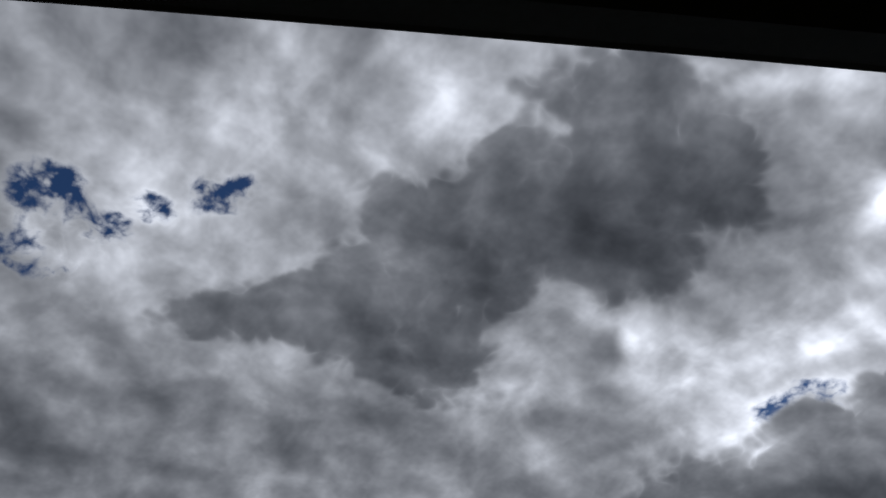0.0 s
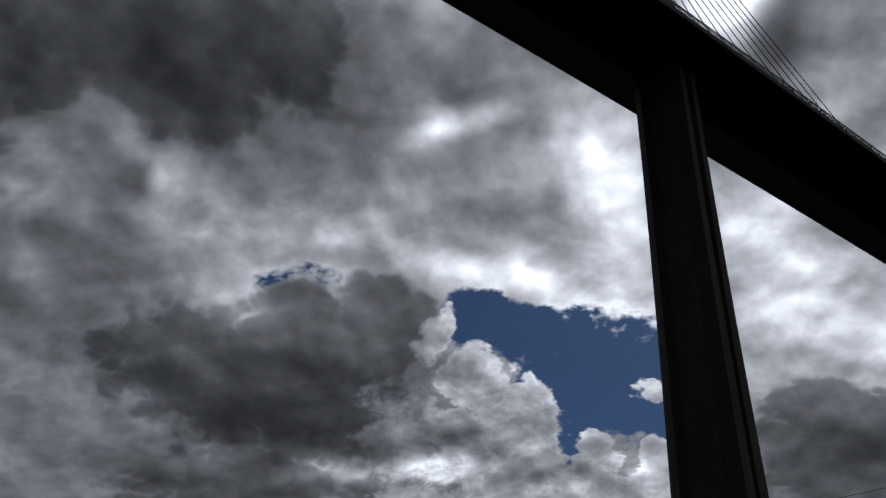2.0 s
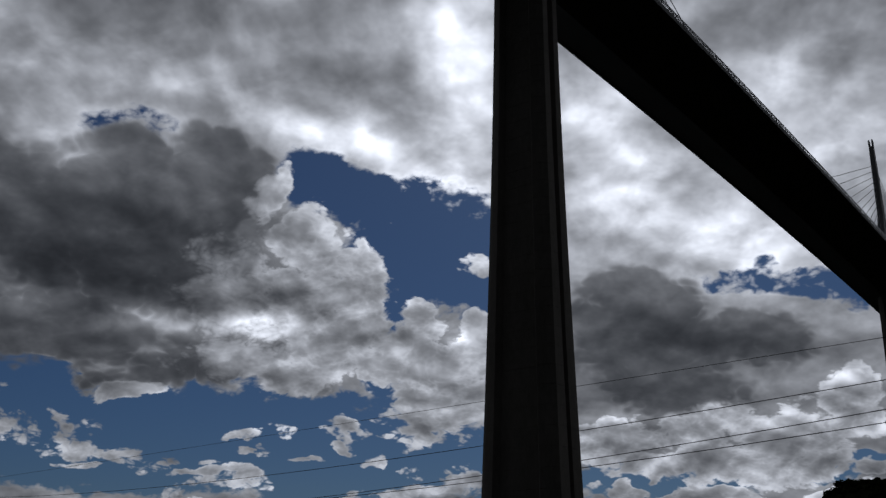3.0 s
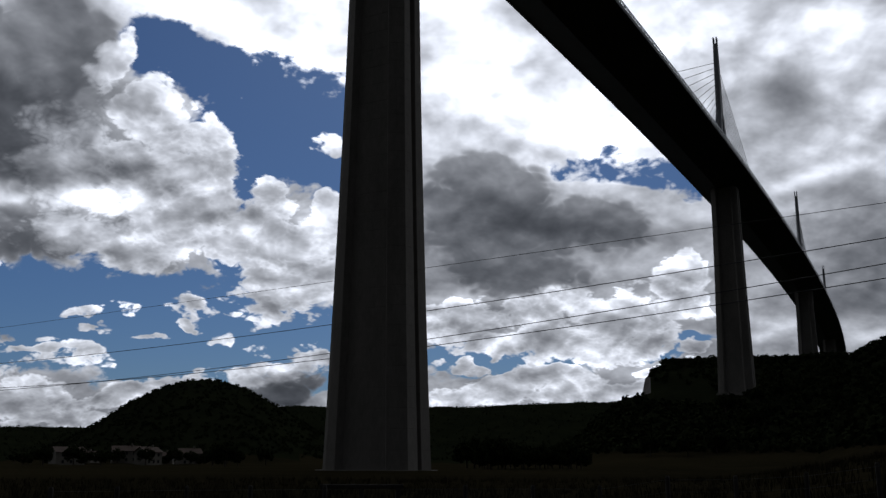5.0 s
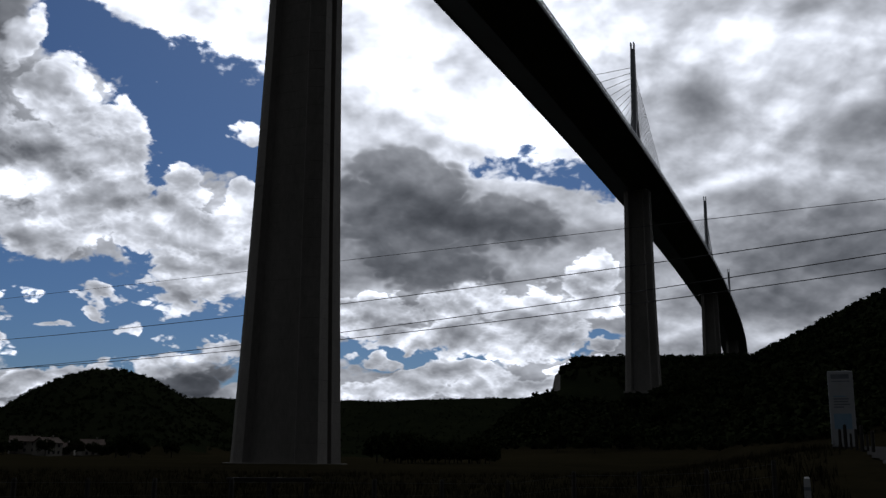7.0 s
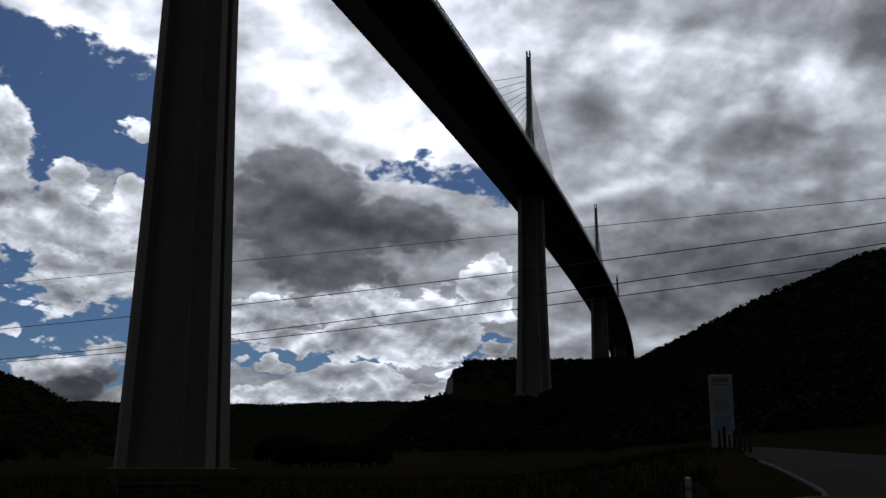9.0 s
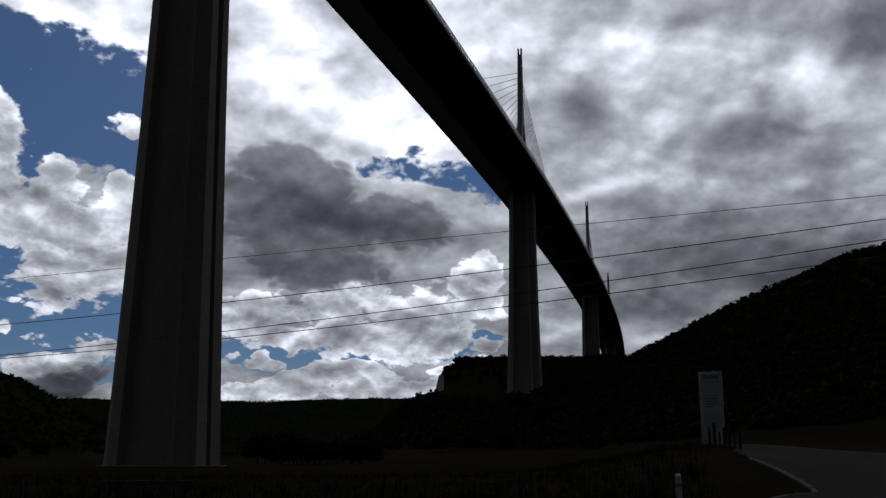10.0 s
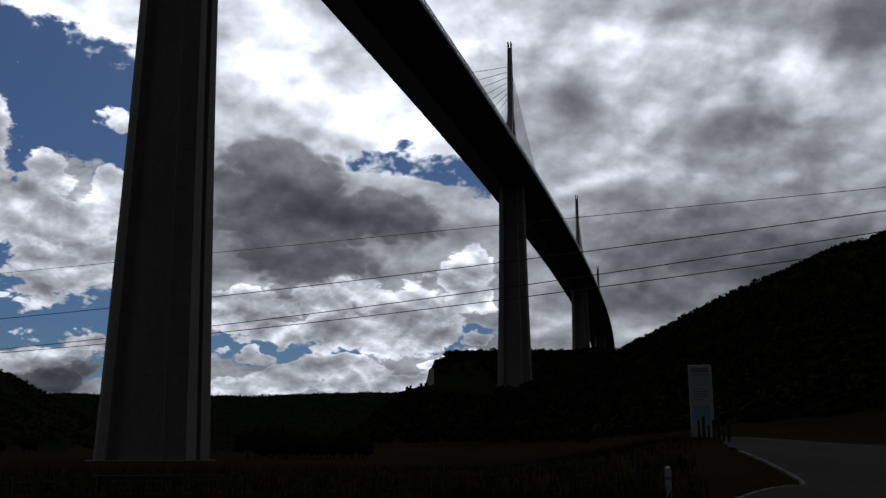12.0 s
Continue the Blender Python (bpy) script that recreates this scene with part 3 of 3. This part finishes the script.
def build_pier(s, foot, label):
    top = deck_pose(s, 0, -4.2)
    tall = top.z - foot
    pier = empty("bridge_pier", Matrix.Translation((top.x, top.y, foot)) @ Matrix.Rotation(-deck_heading(s), 4, "Z"), label, "bridge pier", "viaduct piers")
    full = 151.0
    lift = 4.0
    n = max(6, int(tall / lift))
    rows = []
    for i in range(n + 1):
        z = tall * i / n
        k = (tall - z) / full                # 0 under the deck, 1 at the valley floor
        w = 6.9 + 3.5 * k ** 1.6
        l = 4.6 + 1.45 * k ** 1.6
        rec = 1.3
        slot = 0.75 + 0.5 * max(0.0, 1 - k * 1.6)
        for dz, inset in ((0.05, 0.0), (tall / n - 0.10, 0.0), (tall / n - 0.06, 0.05), (tall / n - 0.01, 0.05)):
            if i == n:
                break
            zz = z + dz
            kk = (tall - zz) / full
            ww, ll = 6.9 + 3.5 * max(kk, 0) ** 1.6 - inset, 4.6 + 1.45 * max(kk, 0) ** 1.6 - inset
            rows.append([(x, y, zz) for x, y in pier_outline(ww, ll, rec, slot)])
    bm = bmesh.new()
    loft(bm, [[(x, y, -6.0) for x, y, _ in rows[0]]] + rows)
    part("shaft", bm, CONCRETE, pier)
    bm = bmesh.new()
    box(bm, -5.6, 5.6, -4.4, 4.4, tall - 0.6, tall + 1.6, bevel=0.15)
    part("bearing_block", bm, CONCRETE_PALE, pier)
    bm = bmesh.new()
    w, l = 6.9 + 3.5 * (tall / full) ** 1.6 + 0.4, 4.6 + 1.45 * (tall / full) ** 1.6 + 0.4
    box(bm, -w, w, -l, l, -3.0, 0.3, bevel=0.1)
    part("footing", bm, CONCRETE_PALE, pier, "pale concrete footing")
    return pier


def build_pylon(s, label):
    """Steel pylon on the deck axis with two legs, a single head and eleven pairs of stays."""
    o = deck_pose(s)
    pylon = empty("bridge_pylon", Matrix.Translation(o) @ Matrix.Rotation(-deck_heading(s), 4, "Z"), label, "bridge pylon", "viaduct pylons")
    H = 84.0
    for sy in (-1, 1):
        bm = bmesh.new()
        rows = []
        for z, yc, wx, wy in ((0.2, 8.6, 2.2, 3.1), (12, 6.9, 2.0, 2.7), (26, 4.6, 1.75, 2.2), (38, 2.3, 1.5, 1.8)):
            y = sy * yc
            rows.append([(-wx + 0.3, y - wy, z), (wx - 0.3, y - wy, z), (wx, y - wy + 0.4, z), (wx, y + wy - 0.4, z), (wx - 0.3, y + wy, z), (-wx + 0.3, y + wy, z), (-wx, y + wy - 0.4, z), (-wx, y - wy + 0.4, z)])
        loft(bm, rows)
        part("leg", bm, PYLON, pylon)
    bm = bmesh.new()
    rows = []
    for z, wx, wy in ((36, 1.46, 3.7), (40, 1.42, 3.0), (58, 1.35, 2.3), (72, 1.25, 1.8), (H - 4, 1.15, 1.5)):
        rows.append([(-wx + 0.3, -wy, z), (wx - 0.3, -wy, z), (wx, -wy + 0.4, z), (wx, wy - 0.4, z), (wx - 0.3, wy, z), (-wx + 0.3, wy, z), (-wx, wy - 0.4, z), (-wx, -wy + 0.4, z)])
    loft(bm, rows)
    part("head", bm, PYLON, pylon)
    for sx in (-1, 1):
        bm = bmesh.new()
        x = sx * 0.85
        box(bm, x - 0.3, x + 0.3, -1.45, 1.45, H - 4.0, H, bevel=0.08)
        part("tip_fin", bm, PYLON, pylon)
    for sy in (-1, 1):
        for i in range(11):
            s_at = s + sy * (158 - 12.5 * i)
            a = pylon.matrix_world.inverted() @ deck_pose(s_at, 0, 0.4)
            b = Vector((0, sy * 1.6, 68.5 - 3.0 * i))
            bm = bmesh.new()
            tube(bm, [a, a.lerp(b, 0.5) - Vector((0, 0, 0.5)), b], 0.15, 5)
            part("stay_cable", bm, CABLE, pylon)
    return pylon


build_deck()
for k in (-1, 0, 1, 2, 3):
    s = SPAN * k
    at = deck_pose(s)
    foot = height(at.x, at.y) - 0.2
    build_pier(s, foot, "tall tapering grey concrete pier with a slotted flank" if k < 1 else "grey concrete pier rising from the wooded slope under the deck")
for k in (-1, 0, 1, 2, 3):
    build_pylon(SPAN * k, "slim grey steel pylon with fanned stay cables above the deck")


# ---------- overhead line ----------
def overhead_wire(h, rise, sag, radius):
    """A conductor that passes the spot at 180 m, h metres above the eye; rise and sag per 180 m along it."""
    n_dir = Vector((math.sin(radians(36)), math.cos(radians(36)), 0))
    along = Vector((math.cos(radians(36)), -math.sin(radians(36)), 0))
    pts = []
    for i in range(61):
        k = -3.1 + 4.6 * i / 60
        p = n_dir * 180 + along * k * 180
        pts.append((p.x, p.y, 1.6 + h + rise * k + sag * k * k))
    bm = bmesh.new()
    tube(bm, pts, radius, 5)
    tagged(part("overhead_wire", bm, WIRE), "dark overhead power line conductor spanning the valley", "power line", "overhead line")


overhead_wire(40.88, 9.85, 3.25, 0.09)
overhead_wire(37.19, 14.56, 4.09, 0.09)
overhead_wire(34.37, 13.50, 4.64, 0.09)
overhead_wire(45.36, -0.38, 0.13, 0.06)


# ---------- trees ----------
def leaf_clump(bm, c, size, rng, n):
    for _ in range(n):
        d = Vector((rng.gauss(0, 1), rng.gauss(0, 1), rng.gauss(0, 0.8)))
        d = d.normalized() * (size * rng.uniform(0.55, 1.0))
        p = c + d
        a = Vector((rng.uniform(-1, 1), rng.uniform(-1, 1), rng.uniform(-1, 1))).normalized()
        b = a.cross(d.normalized() + Vector((0.01, 0.02, 0.03))).normalized()
        s = size * rng.uniform(0.22, 0.42)
        bm.faces.new([bm.verts.new(p + a * s), bm.verts.new(p + b * s * 0.7), bm.verts.new(p - a * s), bm.verts.new(p - b * s * 0.7)])


def build_tree(m, tall, spread, seed, label):
    rng = random.Random(seed)
    tree = empty("tree", m, label, "tree", "valley trees")
    bm = bmesh.new()
    lean = rng.uniform(-0.3, 0.3)
    tube(bm, [(0, 0, -0.5), (lean * 0.3, 0.05, tall * 0.25), (lean, 0.1, tall * 0.62)], tall * 0.035, 7, tall * 0.012)
    ends = []
    for i in range(7):
        a = i * 2.4 + rng.uniform(-0.4, 0.4)
        z = tall * rng.uniform(0.25, 0.55)
        e = Vector((math.cos(a) * spread * rng.uniform(0.5, 0.85), math.sin(a) * spread * rng.uniform(0.5, 0.85), z + tall * rng.uniform(0.12, 0.32)))
        tube(bm, [(lean * 0.4, 0.05, z), tuple(e * 0.55 + Vector((0, 0, z * 0.45))), tuple(e)], tall * 0.012, 5, tall * 0.004)
        ends.append(e)
    part("trunk", bm, BARK, tree)
    bm = bmesh.new()
    ends.append(Vector((lean, 0, tall * 0.85)))
    for _ in range(16):
        a, r = rng.uniform(0, 6.28), math.sqrt(rng.random()) * spread * 0.8
        ends.append(Vector((math.cos(a) * r, math.sin(a) * r, tall * (0.3 + 0.62 * rng.random() * (1 - 0.5 * r / spread)))))
    for e in ends:
        leaf_clump(bm, e, spread * rng.uniform(0.26, 0.42), rng, 46)
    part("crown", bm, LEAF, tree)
    return tree


def stand(u, r):
    x, y = r * math.sin(radians(u)), r * math.cos(radians(u))
    return Vector((x, y, height(x, y)))


rng = random.Random(5)
kinds = [build_tree(Matrix.Translation(stand(1.0, 262)), 7.5, 3.6, 1, "dark leafy tree in a hedge on the valley floor"),
         build_tree(Matrix.Translation(stand(-12.9, 330)), 8.5, 4.2, 2, "dark round-crowned tree standing in the meadow"),
         build_tree(Matrix.Translation(stand(6.4, 255)), 6.0, 3.4, 3, "dark leafy tree in a hedge on the valley floor")]
for i in range(24):
    u = 1.4 + i * 0.27 + rng.uniform(-0.1, 0.1)
    copy_thing(kinds[(i % 2) * 2], Matrix.Translation(stand(u, 250 + rng.uniform(-15, 25))) @ Matrix.Rotation(rng.uniform(0, 6), 4, "Z") @ Matrix.Scale(rng.uniform(0.75, 1.1), 4))
for u, r, k in ((-13.6, 345, 0.8), (-12.2, 338, 0.7), (-19.6, 420, 0.8), (-22.5, 400, 0.9), (-17.2, 440, 0.9), (-10.6, 380, 0.8), (11.5, 330, 0.9), (13.6, 330, 0.8), (15.2, 340, 1.0),
                (17.3, 410, 1.1), (18.2, 430, 1.0), (15.8, 460, 1.1), (16.2, 470, 0.9), (17.5, 480, 1.1), (19.0, 500, 1.2), (20.6, 850, 1.1), (21.1, 845, 1.3), (21.7, 840, 1.2), (19.4, 860, 0.9)):
    copy_thing(kinds[1], Matrix.Translation(stand(u, r)) @ Matrix.Rotation(u, 4, "Z") @ Matrix.Scale(k, 4))


for i in range(34):
    u = -24.0 + i * 0.34 + rng.uniform(-0.15, 0.15)
    copy_thing(kinds[(1, 0, 2)[i % 3]], Matrix.Translation(stand(u, rng.uniform(395, 520))) @ Matrix.Rotation(rng.uniform(0, 6), 4, "Z") @ Matrix.Scale(rng.uniform(0.6, 1.05), 4))


def woods():
    """Close-set tree crowns over the hillsides."""
    rng = np.random.RandomState(3)
    vs, n, tries = [], 0, 0
    while n < 17000 and tries < 90000:
        tries += 1
        u = rng.uniform(-30, 42)
        r = 240 * (2900 / 240) ** rng.uniform(0, 1) ** 0.85
        x, y = r * math.sin(radians(u)), r * math.cos(radians(u))
        z = height(x, y)
        dx, dy = height(x + 6, y) - z, height(x, y + 6) - z
        if z < 5 or math.hypot(dx, dy) > 8 or (r > 1100 and u > 22):
            continue
        if u < 19 and fbm(x * 0.012, y * 0.012, 2.0) < -0.4:
            continue
        size = rng.uniform(1.5, 2.9)
        leaves = 22
        d = rng.standard_normal((leaves, 3))
        d /= np.linalg.norm(d, axis=1, keepdims=True)
        a = rng.standard_normal((leaves, 3))
        a /= np.linalg.norm(a, axis=1, keepdims=True)
        b = np.cross(a, d)
        c = d * (size * rng.uniform(0.45, 1.0, (leaves, 1))) * (1, 1, 0.85) + (x, y, z + size * 0.45)
        s = size * rng.uniform(0.30, 0.5, (leaves, 1))
        vs.append(np.stack([c + a * s, c + b * s, c - a * s * 0.8, c - b * s], 1).reshape(-1, 3))
        n += 1
    verts = np.concatenate(vs)
    faces = np.arange(len(verts)).reshape(-1, 4)
    me = bpy.data.meshes.new("woodland")
    me.from_pydata(verts.tolist(), [], faces.tolist())
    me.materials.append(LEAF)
    tagged(new("woodland", me), "dark scrubby woodland covering the valley hillsides", "woodland", kind="stuff")


woods()


# ---------- access road with its grass island ----------
def island_edge(u):
    """Distance of the road's inner edge along the grass island."""
    return 51.0 - 12.5 * smooth(27.6, 28.4, u) - 2.6 * max(u - 28.2, 0.0)


def on_road(u, r):
    if r < 15.0 + 12.2 * smooth(22, 32.6, u):
        return True
    return u >= 27.7 and r < 52.5 + 6 * smooth(36, 70, u) and (u > 32.4 or r > island_edge(u))


def road_sheet():
    us = [-20 + 1.0 * i for i in range(40)] + [20 + 0.2 * i for i in range(70)] + [34 + 1.0 * i for i in range(42)]
    rs = [4.0 * (59.0 / 4.0) ** (i / 130) for i in range(131)]
    verts, faces, index = [], [], {}

    def vert(i, k):
        if (i, k) not in index:
            u, r = us[i], rs[k]
            x, y = r * math.sin(radians(u)), r * math.cos(radians(u))
            index[(i, k)] = len(verts)
            verts.append((x, y, height(x, y) + 0.06))
        return index[(i, k)]

    for i in range(len(us) - 1):
        for k in range(len(rs) - 1):
            if on_road((us[i] + us[i + 1]) / 2, (rs[k] + rs[k + 1]) / 2):
                faces.append((vert(i, k), vert(i, k + 1), vert(i + 1, k + 1), vert(i + 1, k))[::-1])
    me = bpy.data.meshes.new("road")
    me.from_pydata(verts, [], faces)
    me.materials.append(ASPHALT)
    tagged(new("road", me), "worn grey asphalt access road curving past a grass island", "road", kind="structure")


road_sheet()


def kerb_line():
    stones = empty("kerb", Matrix.Identity(4), "dull kerb stones round the tip of the grass island", "kerb", kind="structure")
    line = [stand(29.0 + 3.4 * i / 60, island_edge(29.0 + 3.4 * i / 60) - 0.1) for i in range(61)]
    line += [stand(32.3 - 8.0 * i / 60, 27.0 - 11.4 * (1 - smooth(22, 32.6, 32.3 - 8.0 * i / 60))) for i in range(61)]
    bm = bmesh.new()
    box(bm, -0.07, 0.07, -0.48, 0.48, -0.15, 0.07, bevel=0.02)
    first = part("kerb_stone", bm, KERB, stones)
    count, start = 0, line[0]
    for p in line[1:]:
        d = p - start
        if d.length < 0.98:
            continue
        ob = first if count == 0 else new("kerb_stone", first.data)
        ob.parent = stones
        ob.matrix_basis = Matrix.Translation((p + start) / 2) @ d.to_track_quat("Y", "Z").to_matrix().to_4x4()
        start = p
        count += 1


kerb_line()


# ---------- totem sign ----------
def build_totem():
    p = stand(27.12, 51.0) - Vector((0, 0, 0.12))
    m = Matrix.Translation(p) @ Matrix.Rotation(radians(-27.12), 4, "Z")
    sign = empty("totem_sign", m, "tall pale upright information panel beside the access road", "sign")
    H, W = 3.8, 0.575
    bm = bmesh.new()
    box(bm, -W, W, -0.11, 0.11, 0.18, H, bevel=0.03)
    part("panel", bm, PANEL, sign)
    bm = bmesh.new()
    box(bm, -W - 0.06, W + 0.06, -0.2, 0.2, -0.3, 0.18, bevel=0.03)
    part("plinth", bm, KERB, sign)
    for name, x0, x1, z, h, mat in (("emblem", -0.42, 0.40, 3.42, 0.22, PRINT), ("text_bar", -0.40, 0.42, 3.28, 0.05, PRINT), ("text_bar", -0.36, 0.2, 2.55, 0.06, PRINT_BLUE), ("text_bar", -0.36, 0.34, 2.42, 0.06, PRINT),
                               ("text_bar", -0.36, 0.28, 2.29, 0.06, PRINT), ("text_bar", -0.36, 0.36, 2.16, 0.06, PRINT), ("text_bar", -0.36, 0.1, 2.03, 0.06, PRINT), ("picture_field", -0.40, 0.40, 1.0, 0.75, PRINT_BLUE)):
        bm = bmesh.new()
        box(bm, x0, x1, -0.118, -0.111, z, z + h)
        part(name, bm, mat, sign)


build_totem()


# ---------- fence and posts ----------
def build_post(p, tall, wide, mat, label, category, group=""):
    post = empty("fence_post", Matrix.Translation(p) @ Matrix.Rotation(0.3 * p.x, 4, "Z"), label, category, group)
    bm = bmesh.new()
    loft(bm, [[(wide * math.cos(k * 1.0472) * s, wide * math.sin(k * 1.0472) * s, z) for k in range(6)] for z, s in ((-0.3, 1.0), (tall * 0.5, 0.96), (tall - 0.05, 0.92), (tall, 0.6))])
    part("stake", bm, mat, post)
    return post


post = None
line = []
for u in (-22.0, -18.6, -14.9, -11.4, -7.2, 0.9, 4.8, 8.6, 12.4, 16.1, 19.8, 23.4):
    p = stand(u, 25.0 + 0.06 * u)
    line.append(p)
    if post is None:
        post = build_post(p, 1.05, 0.065, WOOD, "weathered round timber post of a field fence", "fence post", "field fence posts")
    else:
        copy_thing(post, Matrix.Translation(p) @ Matrix.Rotation(u, 4, "Z"))
fence = empty("fence_wire", Matrix.Identity(4), "thin rusty wire strung between timber fence posts", "fence wire")
for z in (0.35, 0.65, 0.95):
    bm = bmesh.new()
    tube(bm, [tuple(p + Vector((0, -0.07, z))) for p in line], 0.004, 4)
    part("strand", bm, WIRE, fence)

gate_at = stand(-5.1, 25.0)
rail = empty("timber_barrier", Matrix.Translation(gate_at) @ Matrix.Rotation(radians(5.1), 4, "Z"), "low dark timber barrier with a top rail in the grass", "barrier")
for x in (-0.92, 0.0, 0.92):
    bm = bmesh.new()
    box(bm, x - 0.06, x + 0.06, -0.06, 0.06, -0.3, 0.96, bevel=0.01)
    part("post", bm, WOOD, rail)
bm = bmesh.new()
box(bm, -1.05, 1.05, -0.07, 0.07, 0.96, 1.06, bevel=0.012)
part("top_rail", bm, WOOD, rail)

stakes = None
for i in range(7):
    p = stand(26.9 + i * 0.27, 46.0 - i * 0.9)
    if stakes is None:
        stakes = build_post(p, 0.85, 0.07, WOOD, "short dark timber stake at the foot of the sign", "stake", "stakes by the sign")
    else:
        copy_thing(stakes, Matrix.Translation(p) @ Matrix.Rotation(i, 4, "Z") @ Matrix.Scale(1.0 + 0.25 * math.sin(i * 2.1), 4))

p = stand(25.07, 22.0)
marker = empty("marker_post", Matrix.Translation(p) @ Matrix.Rotation(radians(-25), 4, "Z"), "pale plastic road marker post with a dark band", "marker post")
bm = bmesh.new()
loft(bm, [[(-0.07, -0.04, z), (0.07, -0.04, z), (0.05, 0.05, z), (-0.05, 0.05, z)] for z in (-0.2, 0.62)] + [[(-0.06, -0.03, 0.8), (0.06, -0.03, 0.8), (0.04, 0.04, 0.84), (-0.04, 0.04, 0.84)]])
part("body", bm, WHITE, marker)
bm = bmesh.new()
box(bm, -0.073, 0.073, -0.046, 0.0, 0.56, 0.63)
part("band", bm, PRINT, marker)


# ---------- village at the foot of the hill ----------
def build_house(m, w, d, h, roof_h, label):
    house = empty("house", m, label, "house", "village houses")
    bm = bmesh.new()
    loft(bm, [[(-w, -d, z), (w, -d, z), (w, d, z), (-w, d, z)] for z in (-2.0, h)])
    part("wall", bm, RENDERED, house)
    bm = bmesh.new()
    prof = [(-d - 0.5, h - 0.15), (0, h + roof_h), (d + 0.5, h - 0.15), (d + 0.5, h + 0.05), (0, h + roof_h + 0.22), (-d - 0.5, h + 0.05)]
    loft(bm, [[(x, y, z) for y, z in prof] for x in (-w - 0.4, w + 0.4)])
    roof = part("roof", bm, TILES, house)
    bm = bmesh.new()
    box(bm, w * 0.4, w * 0.4 + 0.7, -0.35, 0.35, h + roof_h - 0.6, h + roof_h + 1.1, bevel=0.03)
    part("chimney", bm, RENDERED, roof)
    bm = bmesh.new()
    loft(bm, [[(x, y, z) for y, z in ((-d, h), (d, h), (0, h + roof_h - 0.1))] for x in (-w, w)])
    part("gable", bm, RENDERED, house)
    for x in (-w * 0.55, 0, w * 0.55):
        for z in ((1.0, 3.8) if h > 5 else (1.0,)):
            bm = bmesh.new()
            box(bm, x - 0.5, x + 0.5, -d - 0.06, -d + 0.05, z, z + 1.3)
            part("window", bm, GLASS, house)
    return house


for u, r, w, d, h, turn_by in ((-21.3, 455, 6.5, 4.5, 5.6, 20), (-20.4, 475, 5.0, 4.0, 3.6, -30), (-18.3, 470, 6.0, 4.2, 5.4, 5), (-17.1, 450, 4.5, 3.8, 5.6, 40), (-16.4, 480, 6.0, 4.5, 3.4, -10), (-14.9, 470, 5.0, 4.0, 5.4, 15)):
    build_house(Matrix.Translation(stand(u, r)) @ Matrix.Rotation(radians(turn_by - u), 4, "Z"), w, d, h, 2.2, "small pale rendered house with a clay-tiled roof below the hill")


# ---------- meadow grass ----------
def tussocks():
    rng = np.random.RandomState(8)
    verts, faces = [], []
    for _ in range(5200):
        u = rng.uniform(-28, 27)
        r = 17 + 75 * rng.uniform(0, 1) ** 1.4
        x, y = r * math.sin(radians(u)), r * math.cos(radians(u))
        z = height(x, y)
        for _ in range(5):
            a = rng.uniform(0, 6.28)
            h, w = rng.uniform(0.18, 0.5), rng.uniform(0.012, 0.03)
            bx, by = x + rng.uniform(-0.2, 0.2), y + rng.uniform(-0.2, 0.2)
            n = len(verts)
            lx, ly = math.cos(a) * h * 0.45, math.sin(a) * h * 0.45
            verts += [(bx - math.sin(a) * w, by + math.cos(a) * w, z - 0.05), (bx + math.sin(a) * w, by - math.cos(a) * w, z - 0.05), (bx + lx, by + ly, z + h)]
            faces.append((n, n + 1, n + 2))
    me = bpy.data.meshes.new("meadow_grass")
    me.from_pydata(verts, [], faces)
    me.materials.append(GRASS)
    tagged(new("meadow_grass", me), "tufts of dry brown-green meadow grass", "grass", kind="stuff")


tussocks()
